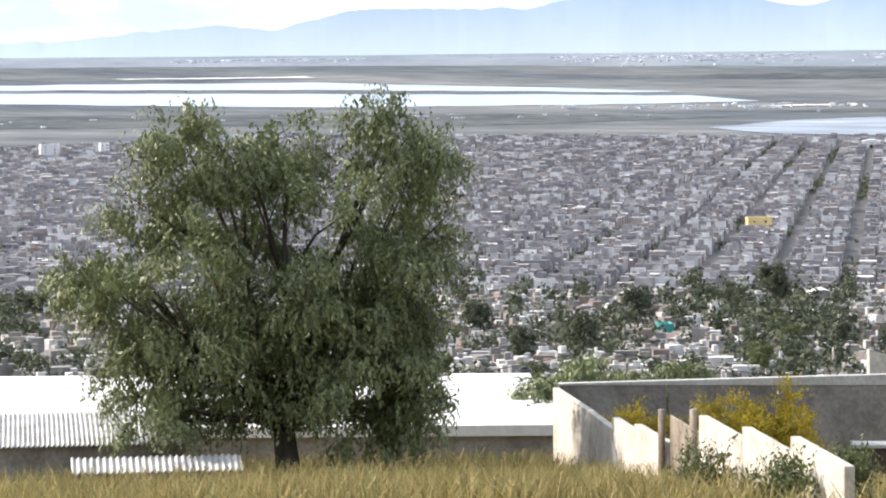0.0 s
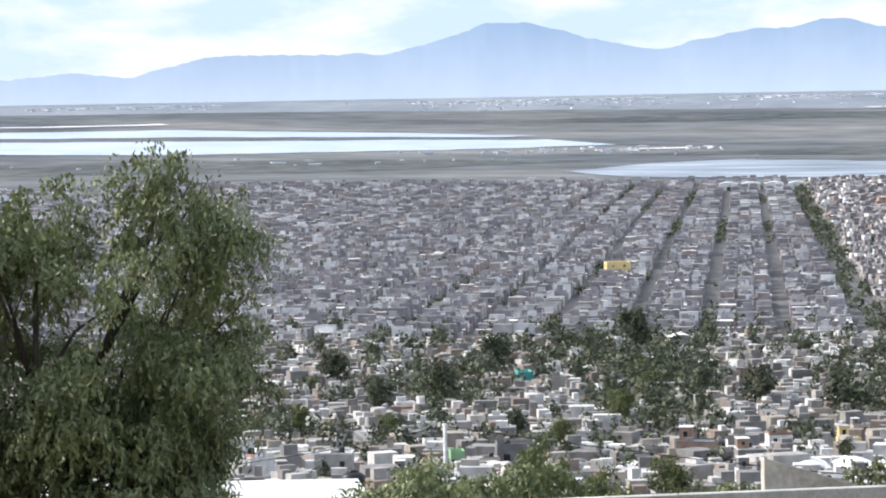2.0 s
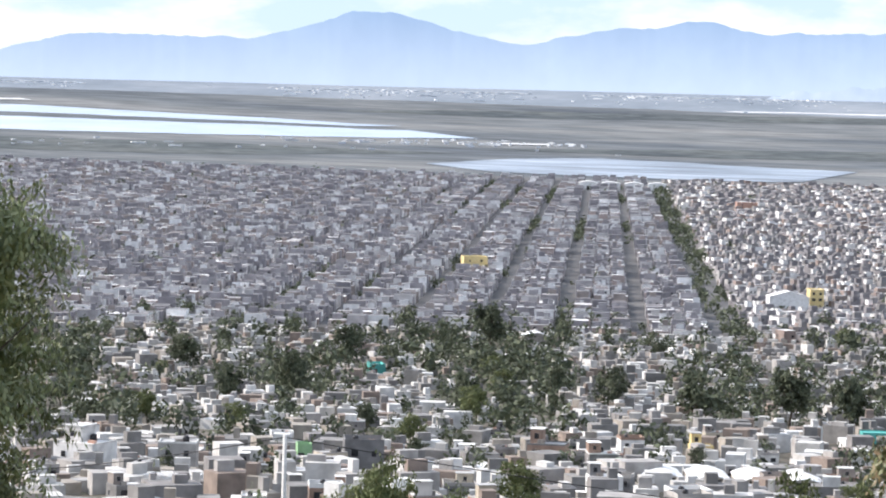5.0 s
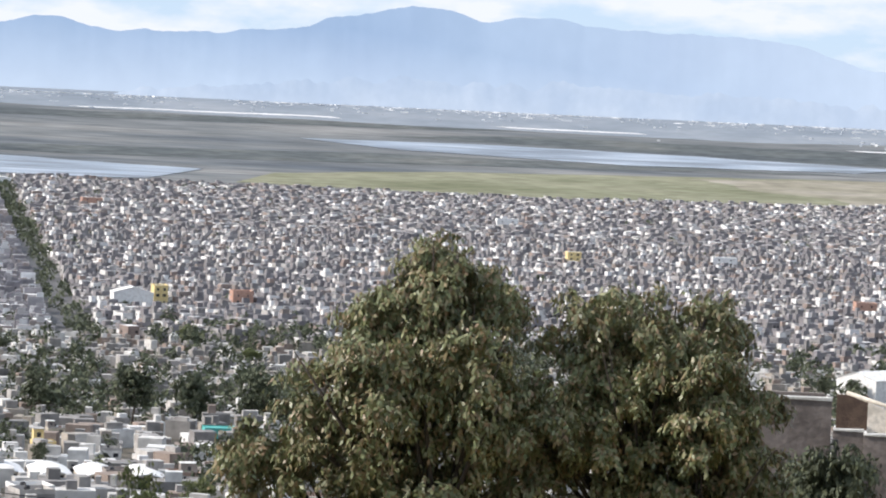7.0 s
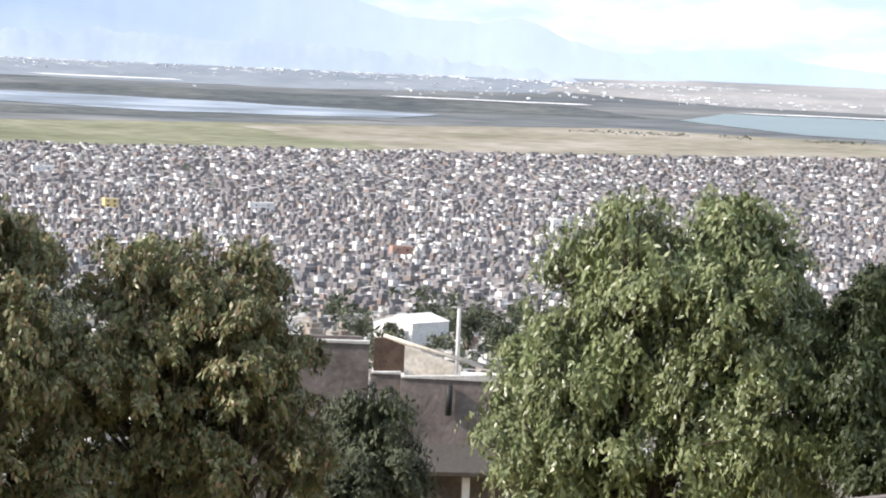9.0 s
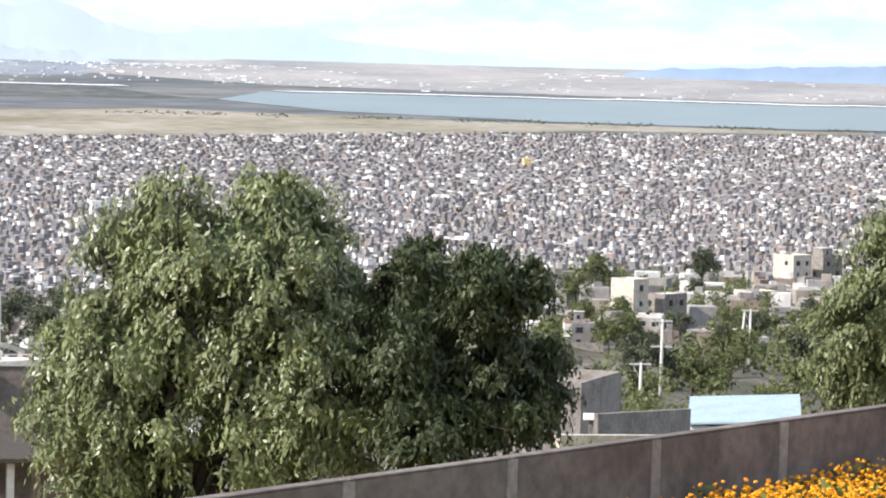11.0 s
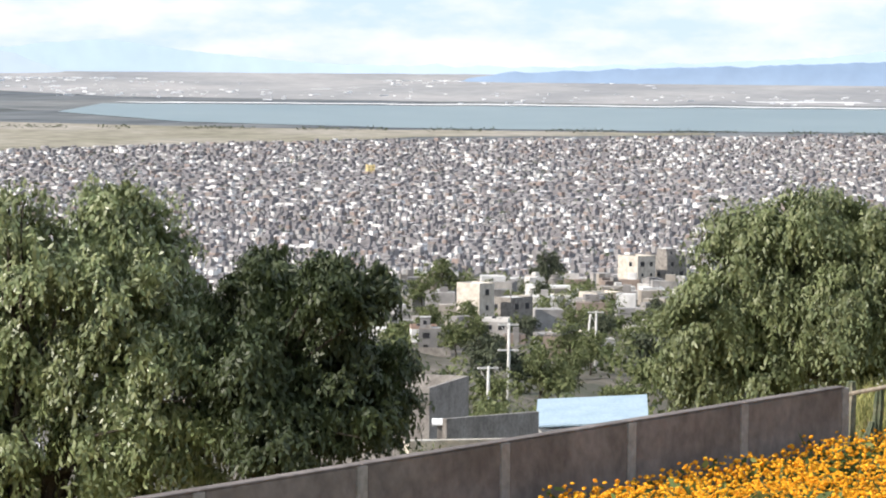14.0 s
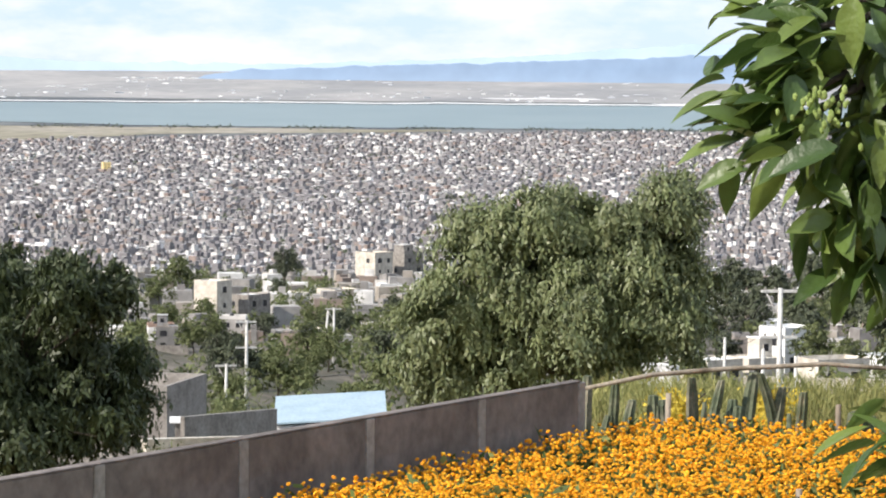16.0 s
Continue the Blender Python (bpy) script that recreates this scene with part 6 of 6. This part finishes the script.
def cactus(place, h, lean, seed):
    """A ribbed columnar cactus stem."""
    gen = random.Random(seed)
    ob = root("cactus", place, gen.uniform(0, 90), "grey-green columnar cactus in a living fence", "cactus", "cactus fence")
    bm = bmesh.new()
    rings = []
    n, ribs = 9, 7
    for i in range(n):
        t = i / (n - 1)
        r = 0.10 * (0.9 + 0.15 * math.sin(math.pi * t + seed)) * (1.0 if t < 0.95 else 0.72)
        c = Vector((lean * t * t, 0.04 * math.sin(3 * t + seed), h * t - 0.1))
        rings.append([bm.verts.new(c + Vector((math.cos(a), math.sin(a), 0)) * r * (1.0 if k % 2 else 0.72)) for k, a in enumerate(2 * math.pi * k / (2 * ribs) for k in range(2 * ribs))])
    for a, b in zip(rings, rings[1:]):
        for k in range(2 * ribs):
            bm.faces.new((a[k], a[(k + 1) % (2 * ribs)], b[(k + 1) % (2 * ribs)], b[k]))
    bm.faces.new(rings[-1])
    part("stem", bm, CACTUS, ob)
    if gen.random() < 0.4:
        part("arm", tube([(0, 0, h * 0.35), (0.16, 0, h * 0.45), (0.2, 0, h * 0.75)], [0.05, 0.07, 0.03], 8), CACTUS, ob)


def build_fence():
    gen = random.Random(6)
    spots = [25.55, 25.75, 25.95, 26.1, 26.75, 26.9, 27.0, 27.55, 27.7, 28.0, 28.12, 28.3, 28.45, 28.95, 29.15, 29.35, 30.25, 30.4, 30.52, 30.68, 30.85, 31.1, 31.4, 31.8, 32.3]
    for k, az in enumerate(spots):
        r = 43.9 + gen.uniform(-0.4, 0.4)
        cactus(polar(az, r), gen.uniform(1.35, 2.0), gen.uniform(-0.5, 0.5), k)
    a, m, b = Vector((18.5, 38.9, 90.62)), Vector((20.66, 38.85, 90.84)), Vector((23.2, 37.4, 90.86))
    rail = root("fence_rail", (0, 0, 0), label="long thin bent wooden rail on the cactus fence", category="rail")
    part("rail", tube([a, a.lerp(m, 0.5) + Vector((0, 0, 0.06)), m, m.lerp(b, 0.5) + Vector((0, 0, 0.09)), b], [0.03, 0.034, 0.036, 0.034, 0.03], 7), WOOD, rail)
    for az, r, h in ((29.4, 36.0, 1.3), (27.0, 43.5, 1.8), (31.2, 43.6, 1.9), (30.1, 43.3, 1.7)):
        s = root("stake", polar(az, r, -0.2), 0, "pale wooden stake standing in the field", "stake")
        part("post", tube([(0, 0, 0), (0.03, 0, h)], [0.045, 0.04], 6), WOOD, s)


build_fence()


# ---- the broad-leaved branch close by ----
BROAD_LEAF = material("broad_green_leaf", [(0.045, 0.085, 0.02), (0.085, 0.14, 0.03), (0.17, 0.23, 0.055)], 14, 5, 0.38, 0.15, 0.2, pick=True, per_object=True, trans=0.3, spec=0.6)
BUD = material("pale_bud", [(0.22, 0.30, 0.08), (0.34, 0.42, 0.14)], 20, 3, 0.6, pick=True, trans=0.2)


def leaf_mesh(name, length, width, curl):
    """A pointed leaf, folded along its midrib and curved down to the tip."""
    v, q = [], []
    n = 8
    for i in range(n + 1):
        t = i / n
        w = width * 0.5 * (math.sin(math.pi * min(1, t * 1.02) ** 0.8) ** 0.8 if 0 < t < 1 else 0.02)
        z = -curl * length * t * t
        x = length * t
        v += [(x, -w, z + w * 0.35), (x, -w * 0.5, z + w * 0.14), (x, 0, z), (x, w * 0.5, z + w * 0.14), (x, w, z + w * 0.35)]
        if i:
            for k in range(4):
                a = (i - 1) * 5 + k
                q.append((a, a + 1, a + 6, a + 5))
    return raw_mesh(name, v, q, [BROAD_LEAF], None, True)


def build_branch():
    leaves = [leaf_mesh("leaf", l, w, c) for l, w, c in ((0.105, 0.042, 0.06), (0.09, 0.040, 0.18), (0.075, 0.037, 0.3), (0.098, 0.044, 0.2))]
    ob = root("broadleaf_tree", polar(34.5, 5.2), 0, "broad-leaved tree with glossy green leaves and pale buds", "tree")
    inv = ob.matrix_world.inverted()
    gen = random.Random(77)

    def at(az, el, r):
        return Vector((r * math.sin(radians(az)), r * math.cos(radians(az)), HC + r * math.tan(radians(el))))

    stem = [polar(34.5, 5.2, -0.3), polar(34.3, 5.15, 1.2), at(34.0, -8, 5.1), at(33.2, 0.5, 5.0), at(32.6, 6, 4.95)]
    part("trunk", tube([inv @ p for p in stem], [0.09, 0.08, 0.065, 0.05, 0.03], 9), BARK, ob)
    # twig ends: heading, angle above level, range, leaves, which way they point (-1 outward to the open side, 0 hanging)
    tips = [(28.45, -0.55, 4.7, 15, -1), (28.9, 0.75, 4.75, 13, -1), (29.4, -0.25, 4.7, 16, -1), (28.9, -1.0, 4.65, 13, -1), (30.1, 0.7, 4.75, 14, 0), (30.6, -0.25, 4.8, 16, 0), (29.7, -1.4, 4.7, 15, 0), (30.3, -1.7, 4.7, 16, 0), (30.8, -1.2, 4.8, 15, 0), (29.8, -2.3, 4.7, 13, 0), (30.5, -2.6, 4.75, 14, 0), (30.8, 1.0, 4.85, 14, 0), (29.6, 1.3, 4.8, 11, -1), (30.9, -2.0, 4.8, 14, 0), (30.1, -3.0, 4.75, 10, 0), (30.9, -3.1, 4.8, 10, 0), (30.2, 0.1, 4.8, 14, 0), (31.3, 0.2, 4.9, 14, 0), (31.4, -1.5, 4.9, 14, 0), (31.4, 1.4, 4.95, 12, 0), (31.2, -6.4, 4.6, 8, -1), (31.3, -7.2, 4.5, 8, -1)]
    for az, el, r, n, way in tips:
        tip = at(az + 0.3, el, r)
        src = stem[3] if el > -4 else stem[2]
        part("twig", tube([inv @ src, inv @ (src.lerp(tip, 0.5) + Vector((0, 0, 0.05))), inv @ tip], [0.014, 0.009, 0.004], 6), BARK, ob)
        for k in range(int(n * 1.9)):
            p = tip + Vector((gen.gauss(0, 0.032), gen.gauss(0, 0.05), gen.gauss(0, 0.035)))
            yaw = gen.gauss(180, 38) if way else gen.uniform(0, 360)
            pitch = gen.gauss(12, 22) if way else gen.gauss(52, 24)
            lf = part("leaf", gen.choice(leaves), None, ob)
            s = gen.uniform(0.7, 1.1)
            lf.matrix_local = inv @ (Matrix.Translation(p) @ pose(0, 0, 0, gen.gauss(0, 35), pitch, yaw - az) @ Matrix.Scale(s, 4))
    # a spray of pale buds
    bm = bmesh.new()
    for k in range(60):
        c = inv @ at(29.75 + gen.gauss(0, 0.25), -0.65 + gen.gauss(0, 0.22), 4.58 + gen.gauss(0, 0.03))
        bmesh.ops.create_icosphere(bm, subdivisions=1, radius=gen.uniform(0.0025, 0.005), matrix=Matrix.Translation(c) @ Matrix.Diagonal((1, 1, 1.6, 1)))
    part("bud_spray", bm, BUD, ob, "spray of pale green buds")


build_branch()
